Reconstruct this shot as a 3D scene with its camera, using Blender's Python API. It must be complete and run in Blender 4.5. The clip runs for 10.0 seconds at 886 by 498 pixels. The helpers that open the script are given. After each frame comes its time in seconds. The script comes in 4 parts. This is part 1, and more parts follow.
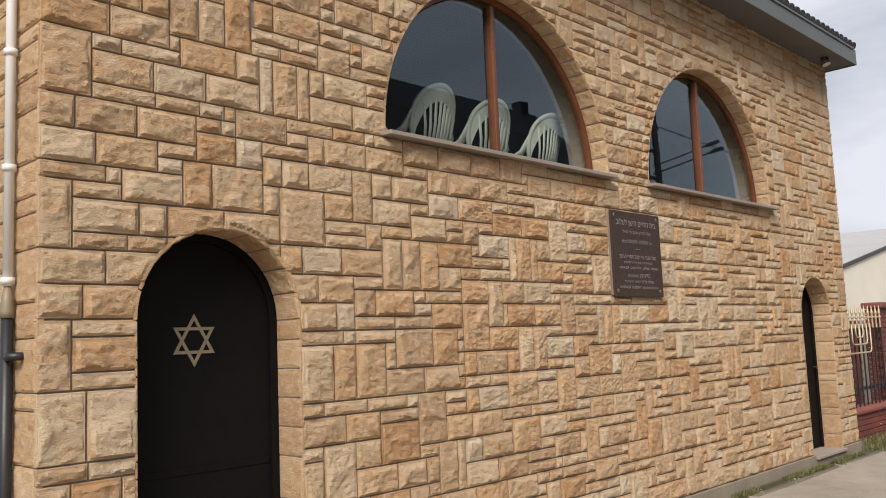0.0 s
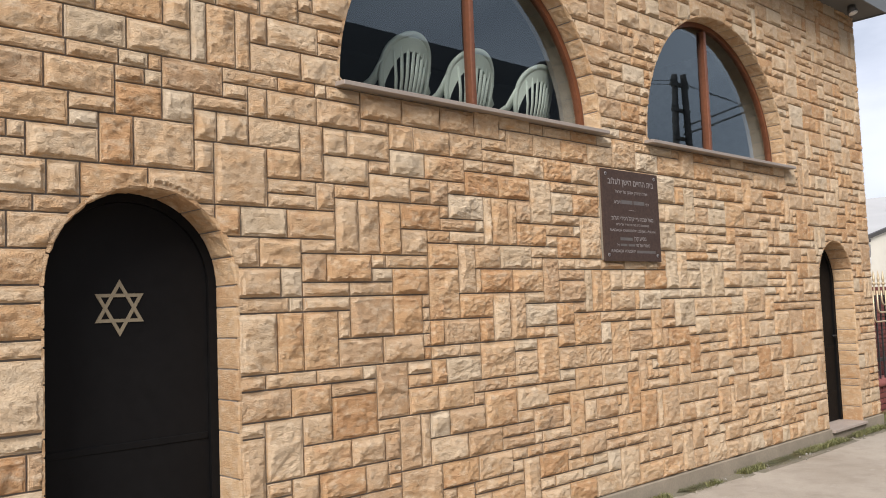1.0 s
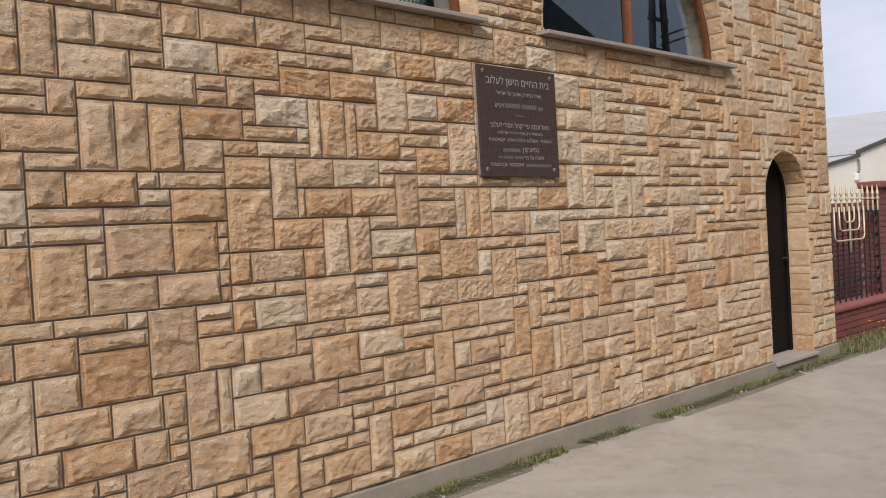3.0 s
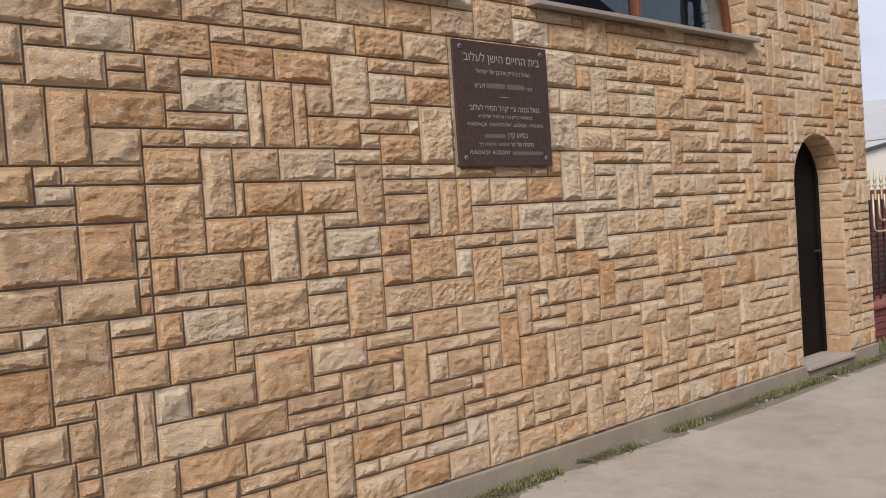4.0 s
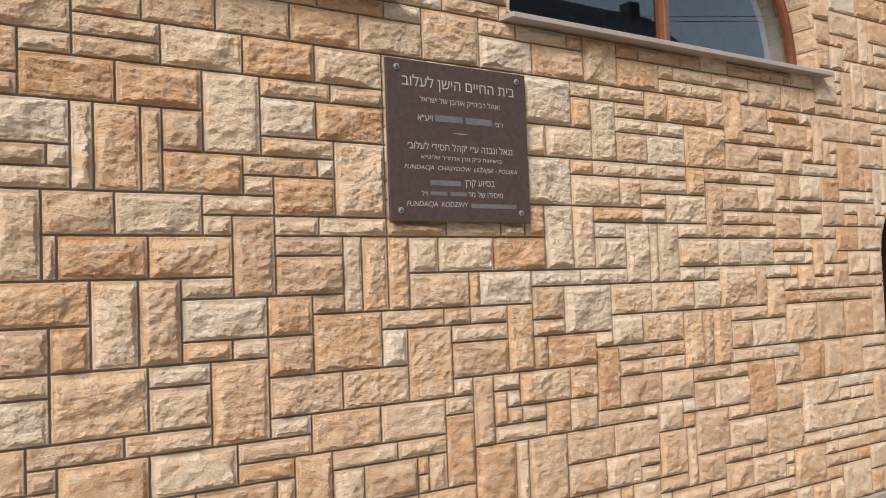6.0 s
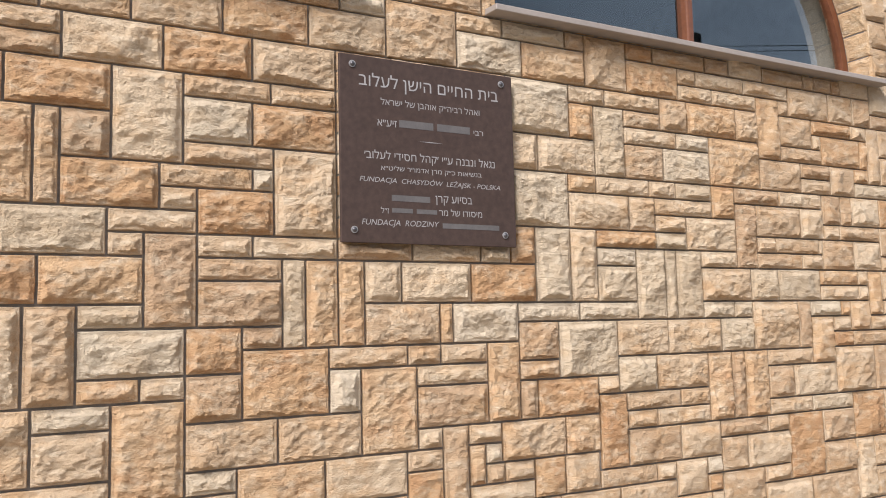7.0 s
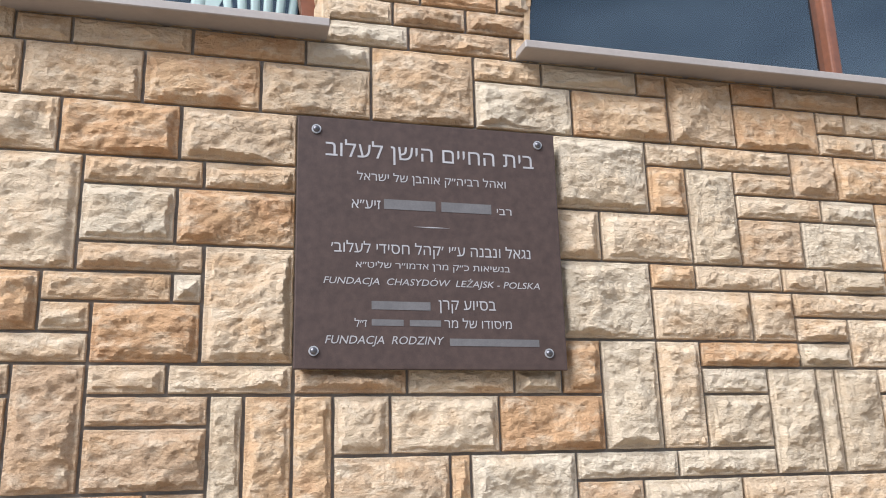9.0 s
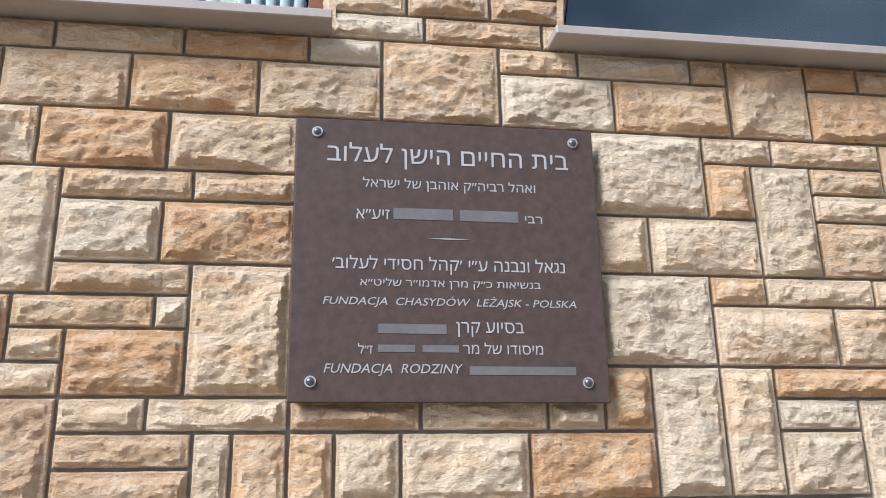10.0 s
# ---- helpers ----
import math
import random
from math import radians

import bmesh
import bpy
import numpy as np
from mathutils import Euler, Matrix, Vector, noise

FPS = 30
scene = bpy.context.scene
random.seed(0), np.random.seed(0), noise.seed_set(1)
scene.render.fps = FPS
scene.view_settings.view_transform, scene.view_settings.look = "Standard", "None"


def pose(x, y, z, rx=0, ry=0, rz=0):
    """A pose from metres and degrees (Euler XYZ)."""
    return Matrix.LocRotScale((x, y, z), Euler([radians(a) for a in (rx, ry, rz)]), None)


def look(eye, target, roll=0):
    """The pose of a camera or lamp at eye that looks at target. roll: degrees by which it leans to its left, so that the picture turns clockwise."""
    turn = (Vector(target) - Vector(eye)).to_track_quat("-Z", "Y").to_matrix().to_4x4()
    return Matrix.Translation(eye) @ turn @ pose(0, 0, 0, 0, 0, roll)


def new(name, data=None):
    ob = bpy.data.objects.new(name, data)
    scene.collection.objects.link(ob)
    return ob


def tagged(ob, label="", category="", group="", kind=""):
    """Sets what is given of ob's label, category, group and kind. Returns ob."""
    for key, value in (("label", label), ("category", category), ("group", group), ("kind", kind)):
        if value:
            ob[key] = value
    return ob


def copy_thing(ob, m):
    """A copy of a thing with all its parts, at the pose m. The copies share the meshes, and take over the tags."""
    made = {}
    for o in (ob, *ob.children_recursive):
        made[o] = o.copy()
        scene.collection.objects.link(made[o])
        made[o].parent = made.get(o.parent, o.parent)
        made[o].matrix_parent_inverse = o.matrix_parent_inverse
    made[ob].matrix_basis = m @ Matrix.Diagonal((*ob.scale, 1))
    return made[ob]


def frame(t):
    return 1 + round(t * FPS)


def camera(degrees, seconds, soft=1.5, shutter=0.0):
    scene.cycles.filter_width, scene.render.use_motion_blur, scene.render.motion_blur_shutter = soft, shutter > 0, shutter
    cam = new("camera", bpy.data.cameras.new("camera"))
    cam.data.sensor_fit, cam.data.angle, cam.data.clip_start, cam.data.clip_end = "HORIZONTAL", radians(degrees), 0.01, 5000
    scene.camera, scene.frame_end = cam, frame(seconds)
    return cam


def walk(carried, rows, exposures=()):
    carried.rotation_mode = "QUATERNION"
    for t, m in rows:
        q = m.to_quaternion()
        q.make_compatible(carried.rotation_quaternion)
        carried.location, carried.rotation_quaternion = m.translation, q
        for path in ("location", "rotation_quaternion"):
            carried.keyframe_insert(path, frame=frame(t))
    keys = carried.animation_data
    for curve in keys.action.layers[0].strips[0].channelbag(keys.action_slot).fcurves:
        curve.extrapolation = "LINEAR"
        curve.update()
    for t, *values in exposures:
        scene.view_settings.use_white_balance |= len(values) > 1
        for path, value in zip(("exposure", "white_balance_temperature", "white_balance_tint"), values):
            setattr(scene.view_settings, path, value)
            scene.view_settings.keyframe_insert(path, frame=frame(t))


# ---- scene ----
from mathutils import geometry

cam = camera(54.9, 10.0, soft=1.0)
PATH = [
    (0, (-6.139, -3.965, 1.592), (-4.71, -2.583, 1.81), -2.4),
    (0.1, (-6.083, -3.984, 1.591), (-4.661, -2.593, 1.798), -2.3),
    (0.2, (-6.027, -4.004, 1.589), (-4.611, -2.604, 1.786), -2.2),
    (0.3, (-5.969, -4.02, 1.587), (-4.561, -2.613, 1.775), -2.1),
    (0.4, (-5.91, -4.032, 1.587), (-4.508, -2.617, 1.765), -2.0),
    (0.5, (-5.848, -4.034, 1.589), (-4.452, -2.612, 1.759), -2.0),
    (0.6, (-5.784, -4.033, 1.589), (-4.395, -2.603, 1.751), -1.9),
    (0.7, (-5.717, -4.023, 1.591), (-4.334, -2.587, 1.747), -2.0),
    (0.8, (-5.648, -4.011, 1.594), (-4.271, -2.569, 1.743), -2.0),
    (0.9, (-5.578, -4.001, 1.596), (-4.206, -2.553, 1.74), -2.1),
    (1, (-5.507, -4.0, 1.595), (-4.138, -2.549, 1.734), -2.2),
    (1.1, (-5.439, -4.001, 1.594), (-4.072, -2.547, 1.728), -2.3),
    (1.2, (-5.37, -4.009, 1.589), (-4.003, -2.555, 1.716), -2.5),
    (1.3, (-5.301, -4.019, 1.583), (-3.933, -2.565, 1.704), -2.6),
    (1.4, (-5.232, -4.027, 1.577), (-3.863, -2.574, 1.69), -2.8),
    (1.5, (-5.163, -4.03, 1.576), (-3.795, -2.575, 1.678), -2.8),
    (1.6, (-5.093, -4.034, 1.577), (-3.727, -2.577, 1.668), -2.7),
    (1.7, (-5.022, -4.036, 1.579), (-3.658, -2.575, 1.657), -2.6),
    (1.8, (-4.95, -4.038, 1.583), (-3.588, -2.575, 1.646), -2.4),
    (1.9, (-4.876, -4.041, 1.585), (-3.517, -2.574, 1.634), -2.3),
    (2, (-4.799, -4.039, 1.587), (-3.44, -2.571, 1.622), -2.1),
    (2.1, (-4.721, -4.034, 1.587), (-3.362, -2.566, 1.61), -2.0),
    (2.2, (-4.64, -4.012, 1.587), (-3.279, -2.546, 1.598), -1.9),
    (2.3, (-4.558, -3.983, 1.585), (-3.195, -2.52, 1.587), -1.8),
    (2.4, (-4.477, -3.953, 1.583), (-3.11, -2.492, 1.576), -1.8),
    (2.5, (-4.397, -3.931, 1.58), (-3.027, -2.473, 1.567), -1.9),
    (2.6, (-4.318, -3.911, 1.576), (-2.945, -2.457, 1.556), -2.1),
    (2.7, (-4.241, -3.903, 1.573), (-2.867, -2.45, 1.547), -2.3),
    (2.8, (-4.166, -3.899, 1.569), (-2.792, -2.446, 1.538), -2.6),
    (2.9, (-4.092, -3.897, 1.567), (-2.721, -2.441, 1.531), -3.0),
    (3, (-4.02, -3.891, 1.566), (-2.653, -2.431, 1.528), -3.2),
    (3.1, (-3.947, -3.882, 1.567), (-2.585, -2.418, 1.525), -3.4),
    (3.2, (-3.875, -3.868, 1.568), (-2.519, -2.399, 1.523), -3.5),
    (3.3, (-3.804, -3.851, 1.569), (-2.453, -2.377, 1.522), -3.6),
    (3.4, (-3.733, -3.831, 1.571), (-2.389, -2.351, 1.521), -3.7),
    (3.5, (-3.662, -3.809, 1.573), (-2.324, -2.323, 1.521), -3.7),
    (3.6, (-3.592, -3.785, 1.575), (-2.261, -2.293, 1.521), -3.8),
    (3.7, (-3.522, -3.76, 1.577), (-2.198, -2.262, 1.523), -3.8),
    (3.8, (-3.451, -3.735, 1.58), (-2.135, -2.23, 1.524), -3.8),
    (3.9, (-3.381, -3.71, 1.583), (-2.073, -2.198, 1.527), -3.8),
    (4, (-3.31, -3.685, 1.586), (-2.011, -2.165, 1.53), -3.8),
    (4.1, (-3.239, -3.661, 1.59), (-1.949, -2.134, 1.534), -3.8),
    (4.2, (-3.167, -3.639, 1.594), (-1.888, -2.103, 1.539), -3.8),
    (4.3, (-3.095, -3.619, 1.599), (-1.826, -2.075, 1.544), -3.8),
    (4.4, (-3.022, -3.602, 1.604), (-1.764, -2.048, 1.551), -3.7),
    (4.5, (-2.947, -3.59, 1.61), (-1.702, -2.026, 1.559), -3.7),
    (4.6, (-2.873, -3.579, 1.614), (-1.64, -2.006, 1.565), -3.7),
    (4.7, (-2.799, -3.572, 1.617), (-1.578, -1.988, 1.572), -3.7),
    (4.8, (-2.725, -3.563, 1.62), (-1.516, -1.97, 1.579), -3.7),
    (4.9, (-2.652, -3.552, 1.622), (-1.454, -1.951, 1.586), -3.6),
    (5, (-2.583, -3.531, 1.621), (-1.392, -1.925, 1.591), -3.5),
    (5.1, (-2.515, -3.508, 1.619), (-1.329, -1.897, 1.595), -3.3),
    (5.2, (-2.449, -3.476, 1.615), (-1.269, -1.862, 1.597), -3.2),
    (5.3, (-2.384, -3.442, 1.61), (-1.209, -1.823, 1.601), -3.0),
    (5.4, (-2.319, -3.407, 1.605), (-1.149, -1.785, 1.607), -2.9),
    (5.5, (-2.251, -3.377, 1.604), (-1.088, -1.75, 1.619), -2.7),
    (5.6, (-2.183, -3.349, 1.601), (-1.028, -1.717, 1.631), -2.6),
    (5.7, (-2.112, -3.327, 1.602), (-0.968, -1.687, 1.649), -2.4),
    (5.8, (-2.04, -3.307, 1.604), (-0.908, -1.66, 1.668), -2.3),
    (5.9, (-1.968, -3.287, 1.606), (-0.848, -1.632, 1.687), -2.2),
    (6, (-1.897, -3.266, 1.608), (-0.79, -1.603, 1.703), -2.1),
    (6.1, (-1.82, -3.25, 1.614), (-0.732, -1.575, 1.723), -1.9),
    (6.2, (-1.745, -3.229, 1.618), (-0.676, -1.543, 1.738), -1.8),
    (6.3, (-1.677, -3.205, 1.614), (-0.619, -1.513, 1.746), -1.7),
    (6.4, (-1.611, -3.178, 1.609), (-0.563, -1.48, 1.751), -1.6),
    (6.5, (-1.545, -3.149, 1.604), (-0.509, -1.446, 1.755), -1.6),
    (6.6, (-1.481, -3.12, 1.598), (-0.455, -1.41, 1.758), -1.5),
    (6.7, (-1.417, -3.09, 1.592), (-0.404, -1.374, 1.76), -1.5),
    (6.8, (-1.354, -3.06, 1.585), (-0.354, -1.337, 1.761), -1.4),
    (6.9, (-1.291, -3.029, 1.579), (-0.306, -1.299, 1.763), -1.4),
    (7, (-1.228, -2.999, 1.573), (-0.259, -1.26, 1.765), -1.4),
    (7.1, (-1.166, -2.97, 1.568), (-0.215, -1.221, 1.769), -1.3),
    (7.2, (-1.103, -2.941, 1.563), (-0.173, -1.183, 1.773), -1.3),
    (7.3, (-1.04, -2.914, 1.559), (-0.134, -1.145, 1.78), -1.3),
    (7.4, (-0.978, -2.887, 1.553), (-0.103, -1.104, 1.789), -1.3),
    (7.5, (-0.915, -2.863, 1.549), (-0.078, -1.065, 1.803), -1.3),
    (7.6, (-0.85, -2.84, 1.554), (-0.046, -1.028, 1.82), -1.2),
    (7.7, (-0.785, -2.817, 1.56), (-0.017, -0.992, 1.84), -1.2),
    (7.8, (-0.722, -2.793, 1.566), (0.011, -0.956, 1.862), -1.1),
    (7.9, (-0.662, -2.767, 1.572), (0.039, -0.92, 1.885), -1.0),
    (8, (-0.609, -2.732, 1.578), (0.068, -0.88, 1.908), -1.0),
    (8.1, (-0.558, -2.696, 1.583), (0.098, -0.839, 1.932), -0.9),
    (8.2, (-0.514, -2.652, 1.588), (0.129, -0.794, 1.955), -0.9),
    (8.3, (-0.473, -2.606, 1.592), (0.16, -0.748, 1.979), -1.0),
    (8.4, (-0.434, -2.559, 1.596), (0.19, -0.703, 2.003), -1.0),
    (8.5, (-0.397, -2.515, 1.599), (0.214, -0.659, 2.026), -1.2),
    (8.6, (-0.358, -2.474, 1.606), (0.239, -0.617, 2.05), -1.3),
    (8.7, (-0.319, -2.437, 1.612), (0.258, -0.579, 2.075), -1.4),
    (8.8, (-0.28, -2.403, 1.619), (0.274, -0.542, 2.099), -1.5),
    (8.9, (-0.24, -2.372, 1.627), (0.288, -0.508, 2.122), -1.6),
    (9, (-0.2, -2.345, 1.637), (0.299, -0.476, 2.145), -1.5),
    (9.1, (-0.159, -2.315, 1.641), (0.31, -0.444, 2.167), -1.4),
    (9.2, (-0.119, -2.289, 1.645), (0.319, -0.414, 2.188), -1.1),
    (9.3, (-0.081, -2.263, 1.649), (0.326, -0.386, 2.205), -0.9),
    (9.4, (-0.046, -2.238, 1.652), (0.333, -0.358, 2.219), -0.6),
    (9.5, (-0.019, -2.211, 1.651), (0.337, -0.33, 2.228), -0.5),
    (9.6, (0.007, -2.185, 1.655), (0.341, -0.301, 2.237), -0.4),
    (9.7, (0.025, -2.157, 1.658), (0.344, -0.271, 2.242), -0.5),
    (9.8, (0.039, -2.129, 1.661), (0.346, -0.241, 2.247), -0.6),
    (9.9, (0.05, -2.1, 1.664), (0.347, -0.211, 2.251), -0.8),
    (10, (0.061, -2.07, 1.666), (0.349, -0.181, 2.255), -1.0),
]
EXPOSURES = [(0.0, -0.39, 6200, 13), (0.5, -0.25, 6250, 13), (1.0, -0.07, 5950, 13), (1.5, -0.05, 5600, 13), (2.0, -0.15, 5500, 13), (2.5, -0.27, 5650, 13), (3.0, -0.42, 5850, 15), (4.5, -0.32, 5850, 15), (5.5, -0.06, 5800, 15), (6.0, 0.16, 5750, 14), (7.5, 0.33, 5600, 12), (8.0, 0.42, 5500, 11), (8.5, 0.53, 5400, 10), (9.0, 0.58, 5200, 10), (10.0, 0.60, 5100, 10)]
walk(cam, [(t, look(eye, target, roll)) for t, eye, target, roll in PATH], EXPOSURES)

# ---- world and sun ----
SUN_FROM = Vector((-0.66, -0.46, 0.72)).normalized()
world = bpy.data.worlds.new("sky")
scene.world = world
world.use_nodes = True
wt = world.node_tree
wt.nodes.clear()
w_out = wt.nodes.new("ShaderNodeOutputWorld")
w_bg = wt.nodes.new("ShaderNodeBackground")
w_sky = wt.nodes.new("ShaderNodeTexSky")
w_sky.sky_type = "NISHITA"
w_sky.sun_disc = False
w_sky.sun_elevation = math.asin(SUN_FROM.z)
w_sky.sun_rotation = math.atan2(SUN_FROM.x, SUN_FROM.y)
w_sky.air_density, w_sky.dust_density = 1.0, 2.0
w_co = wt.nodes.new("ShaderNodeTexCoord")
w_map = wt.nodes.new("ShaderNodeMapping")
w_map.inputs["Scale"].default_value = (1.0, 1.0, 2.6)
w_cloud = wt.nodes.new("ShaderNodeTexNoise")
w_cloud.inputs["Scale"].default_value = 2.3
w_cloud.inputs["Detail"].default_value = 7.0
w_cloud.inputs["Roughness"].default_value = 0.55
w_ramp = wt.nodes.new("ShaderNodeValToRGB")
w_ramp.color_ramp.elements[0].position = 0.40
w_ramp.color_ramp.elements[1].position = 0.58
w_ramp.color_ramp.elements[0].color = (0.25, 0.25, 0.25, 1)
w_mix = wt.nodes.new("ShaderNodeMixRGB")
w_mix.inputs["Color2"].default_value = (14.0, 14.2, 14.8, 1)
wt.links.new(w_co.outputs["Generated"], w_map.inputs["Vector"])
wt.links.new(w_map.outputs["Vector"], w_cloud.inputs["Vector"])
wt.links.new(w_cloud.outputs["Fac"], w_ramp.inputs["Fac"])
wt.links.new(w_ramp.outputs["Color"], w_mix.inputs["Fac"])
wt.links.new(w_sky.outputs["Color"], w_mix.inputs["Color1"])
w_sep = wt.nodes.new("ShaderNodeSeparateXYZ")
w_haze = wt.nodes.new("ShaderNodeMapRange")
w_haze.inputs["From Min"].default_value = 0.02
w_haze.inputs["From Max"].default_value = 0.66
w_haze.inputs["To Min"].default_value = 0.72
w_haze.inputs["To Max"].default_value = 0.0
w_white = wt.nodes.new("ShaderNodeMixRGB")
w_white.inputs["Color2"].default_value = (15.5, 15.6, 15.9, 1)
wt.links.new(w_co.outputs["Generated"], w_sep.inputs["Vector"])
wt.links.new(w_sep.outputs["Z"], w_haze.inputs["Value"])
wt.links.new(w_haze.outputs["Result"], w_white.inputs["Fac"])
wt.links.new(w_mix.outputs["Color"], w_white.inputs["Color1"])
wt.links.new(w_white.outputs["Color"], w_bg.inputs["Color"])
w_bg.inputs["Strength"].default_value = 0.072
wt.links.new(w_bg.outputs["Background"], w_out.inputs["Surface"])

sun_data = bpy.data.lights.new("sun", "SUN")
sun_data.energy = 5.0
sun_data.angle = radians(28)
sun_data.color = (1.0, 0.93, 0.82)
sun = new("sun", sun_data)
sun.matrix_world = look(SUN_FROM * 30, (0, 0, 0))


# ---- materials ----
class Nodes:
    """A small builder for node materials."""

    def __init__(self, name):
        self.mat = bpy.data.materials.new(name)
        self.mat.use_nodes = True
        self.tree = self.mat.node_tree
        self.bsdf = self.tree.nodes["Principled BSDF"]

    def add(self, kind, **sockets):
        n = self.tree.nodes.new(kind)
        for key, value in sockets.items():
            self.put(n, key.replace("_", " "), value)
        return n

    def put(self, n, key, value):
        if isinstance(value, bpy.types.NodeSocket):
            self.tree.links.new(value, n.inputs[key])
        else:
            n.inputs[key].default_value = value

    def place(self):
        return self.add("ShaderNodeNewGeometry").outputs["Position"]

    def noise(self, scale, detail=4.0, rough=0.55, vector=None, stretch=None):
        v = vector or self.place()
        if stretch:
            m = self.add("ShaderNodeMapping", Vector=v, Scale=stretch)
            v = m.outputs["Vector"]
        return self.add("ShaderNodeTexNoise", Vector=v, Scale=scale, Detail=detail, Roughness=rough).outputs["Fac"]

    def ramp(self, fac, stops, interpolation="LINEAR"):
        n = self.add("ShaderNodeValToRGB", Fac=fac)
        cr = n.color_ramp
        cr.interpolation = interpolation
        while len(cr.elements) < len(stops):
            cr.elements.new(0.5)
        for e, (p, c) in zip(cr.elements, stops):
            e.position = p
            e.color = (*c, 1) if len(c) == 3 else c
        return n.outputs["Color"]

    def mix(self, fac, a, b, mode="MIX"):
        n = self.tree.nodes.new("ShaderNodeMixRGB")
        n.blend_type = mode
        for key, value in (("Fac", fac), ("Color1", a), ("Color2", b)):
            if isinstance(value, tuple) and len(value) == 3:
                value = (*value, 1)
            self.put(n, key, value)
        return n.outputs["Color"]

    def math(self, op, a, b=0.0):
        n = self.tree.nodes.new("ShaderNodeMath")
        n.operation = op
        for i, value in enumerate((a, b)):
            if isinstance(value, bpy.types.NodeSocket):
                self.tree.links.new(value, n.inputs[i])
            else:
                n.inputs[i].default_value = value
        return n.outputs[0]

    def bump(self, height, strength, distance, after=None):
        n = self.add("ShaderNodeBump", Height=height, Strength=strength, Distance=distance)
        if after:
            self.put(n, "Normal", after)
        return n.outputs["Normal"]

    def done(self, color, rough=0.8, metal=0.0, normal=None, specular=None):
        self.put(self.bsdf, "Base Color", (*color, 1) if isinstance(color, tuple) and len(color) == 3 else color)
        self.put(self.bsdf, "Roughness", rough)
        self.put(self.bsdf, "Metallic", metal)
        if specular is not None:
            self.put(self.bsdf, "Specular IOR Level", specular)
        if normal:
            self.put(self.bsdf, "Normal", normal)
        return self.mat


def grey(v):
    return (v, v, v)


def sandstone(name, low, mid, high, stain, joined=False):
    """Rock-faced sandstone: one colour a stone, with bedding stains, grain and pits."""
    m = Nodes(name)
    if joined:
        pick = m.add("ShaderNodeNewGeometry").outputs["Random Per Island"]
    else:
        pick = m.add("ShaderNodeObjectInfo").outputs["Random"]
    base = m.ramp(pick, [(0.0, low), (0.5, mid), (1.0, high)])
    shift = m.add("ShaderNodeVectorMath", **{})
    shift.operation = "ADD"
    m.tree.links.new(m.place(), shift.inputs[0])
    jump = m.math("MULTIPLY", pick, 37.0)
    m.tree.links.new(jump, shift.inputs[1])
    here = shift.outputs[0]
    cloud = m.noise(6.0, 6.0, 0.6, here, (1.0, 1.0, 1.7))
    base = m.mix(m.ramp(cloud, [(0.47, grey(0.0)), (0.68, grey(0.7))]), base, stain)
    pale = m.noise(15.0, 6.0, 0.65, here, (1.0, 1.0, 1.9))
    base = m.mix(m.ramp(pale, [(0.48, grey(0.0)), (0.72, grey(0.6))]), base, (0.72, 0.59, 0.42))
    grain = m.noise(330.0, 3.0, 0.7, here)
    base = m.mix(0.4, base, m.ramp(grain, [(0.3, grey(0.36)), (0.7, grey(0.66))]), "OVERLAY")
    dirt = m.noise(38.0, 6.0, 0.7, here, (1.0, 1.0, 1.6))
    base = m.mix(m.ramp(dirt, [(0.58, grey(0.0)), (0.80, grey(0.28))]), base, (0.30, 0.20, 0.12))
    rock = m.noise(95.0, 8.0, 0.66, here, (1.0, 1.0, 1.5))
    ridge = m.math("ABSOLUTE", m.math("SUBTRACT", m.noise(42.0, 5.0, 0.6, here, (0.8, 1.0, 1.7)), 0.5))
    n = m.bump(ridge, 0.6, 0.010)
    n = m.bump(rock, 1.0, 0.014, n)
    n = m.bump(grain, 0.45, 0.002, n)
    return m.done(base, 0.92, normal=n, specular=0.25)


TONES = {
    "b": ((0.46, 0.30, 0.172), (0.56, 0.39, 0.235), (0.65, 0.49, 0.32), (0.52, 0.305, 0.14)),
    "o": ((0.48, 0.275, 0.13), (0.56, 0.35, 0.18), (0.61, 0.415, 0.24), (0.47, 0.255, 0.12)),
    "g": ((0.54, 0.405, 0.26), (0.59, 0.46, 0.31), (0.63, 0.505, 0.355), (0.54, 0.38, 0.225)),
}
STONE = {k: sandstone("sandstone_" + k, *v) for k, v in TONES.items()}
SAWN = sandstone("sandstone_sawn", (0.48, 0.295, 0.155), (0.59, 0.39, 0.215), (0.66, 0.46, 0.27), (0.52, 0.295, 0.135))
STONE_FAR = {k: sandstone("sandstone_far_" + k, *v, joined=True) for k, v in TONES.items()}


def plain(name, color, rough=0.6, metal=0.0, speck=0.12, scale=40.0, bump=0.15, depth=0.002, specular=None):
    """A surface with cloudy tone at two scales and a fine relief."""
    m = Nodes(name)
    big, small = m.noise(scale * 0.1, 4.0), m.noise(scale, 5.0, 0.65)
    dark, light = tuple(c * (1 - speck) for c in color), tuple(min(1.0, c * (1 + speck)) for c in color)
    c = m.mix(m.ramp(big, [(0.3, grey(0.15)), (0.7, grey(0.85))]), dark, light)
    c = m.mix(0.35, c, m.ramp(small, [(0.3, grey(0.5 - speck)), (0.7, grey(0.5 + speck))]), "OVERLAY")
    r = m.ramp(small, [(0.2, grey(max(0.02, rough - 0.08))), (0.8, grey(min(1, rough + 0.08)))])
    return m.done(c, r, metal, m.bump(small, bump, depth), specular)


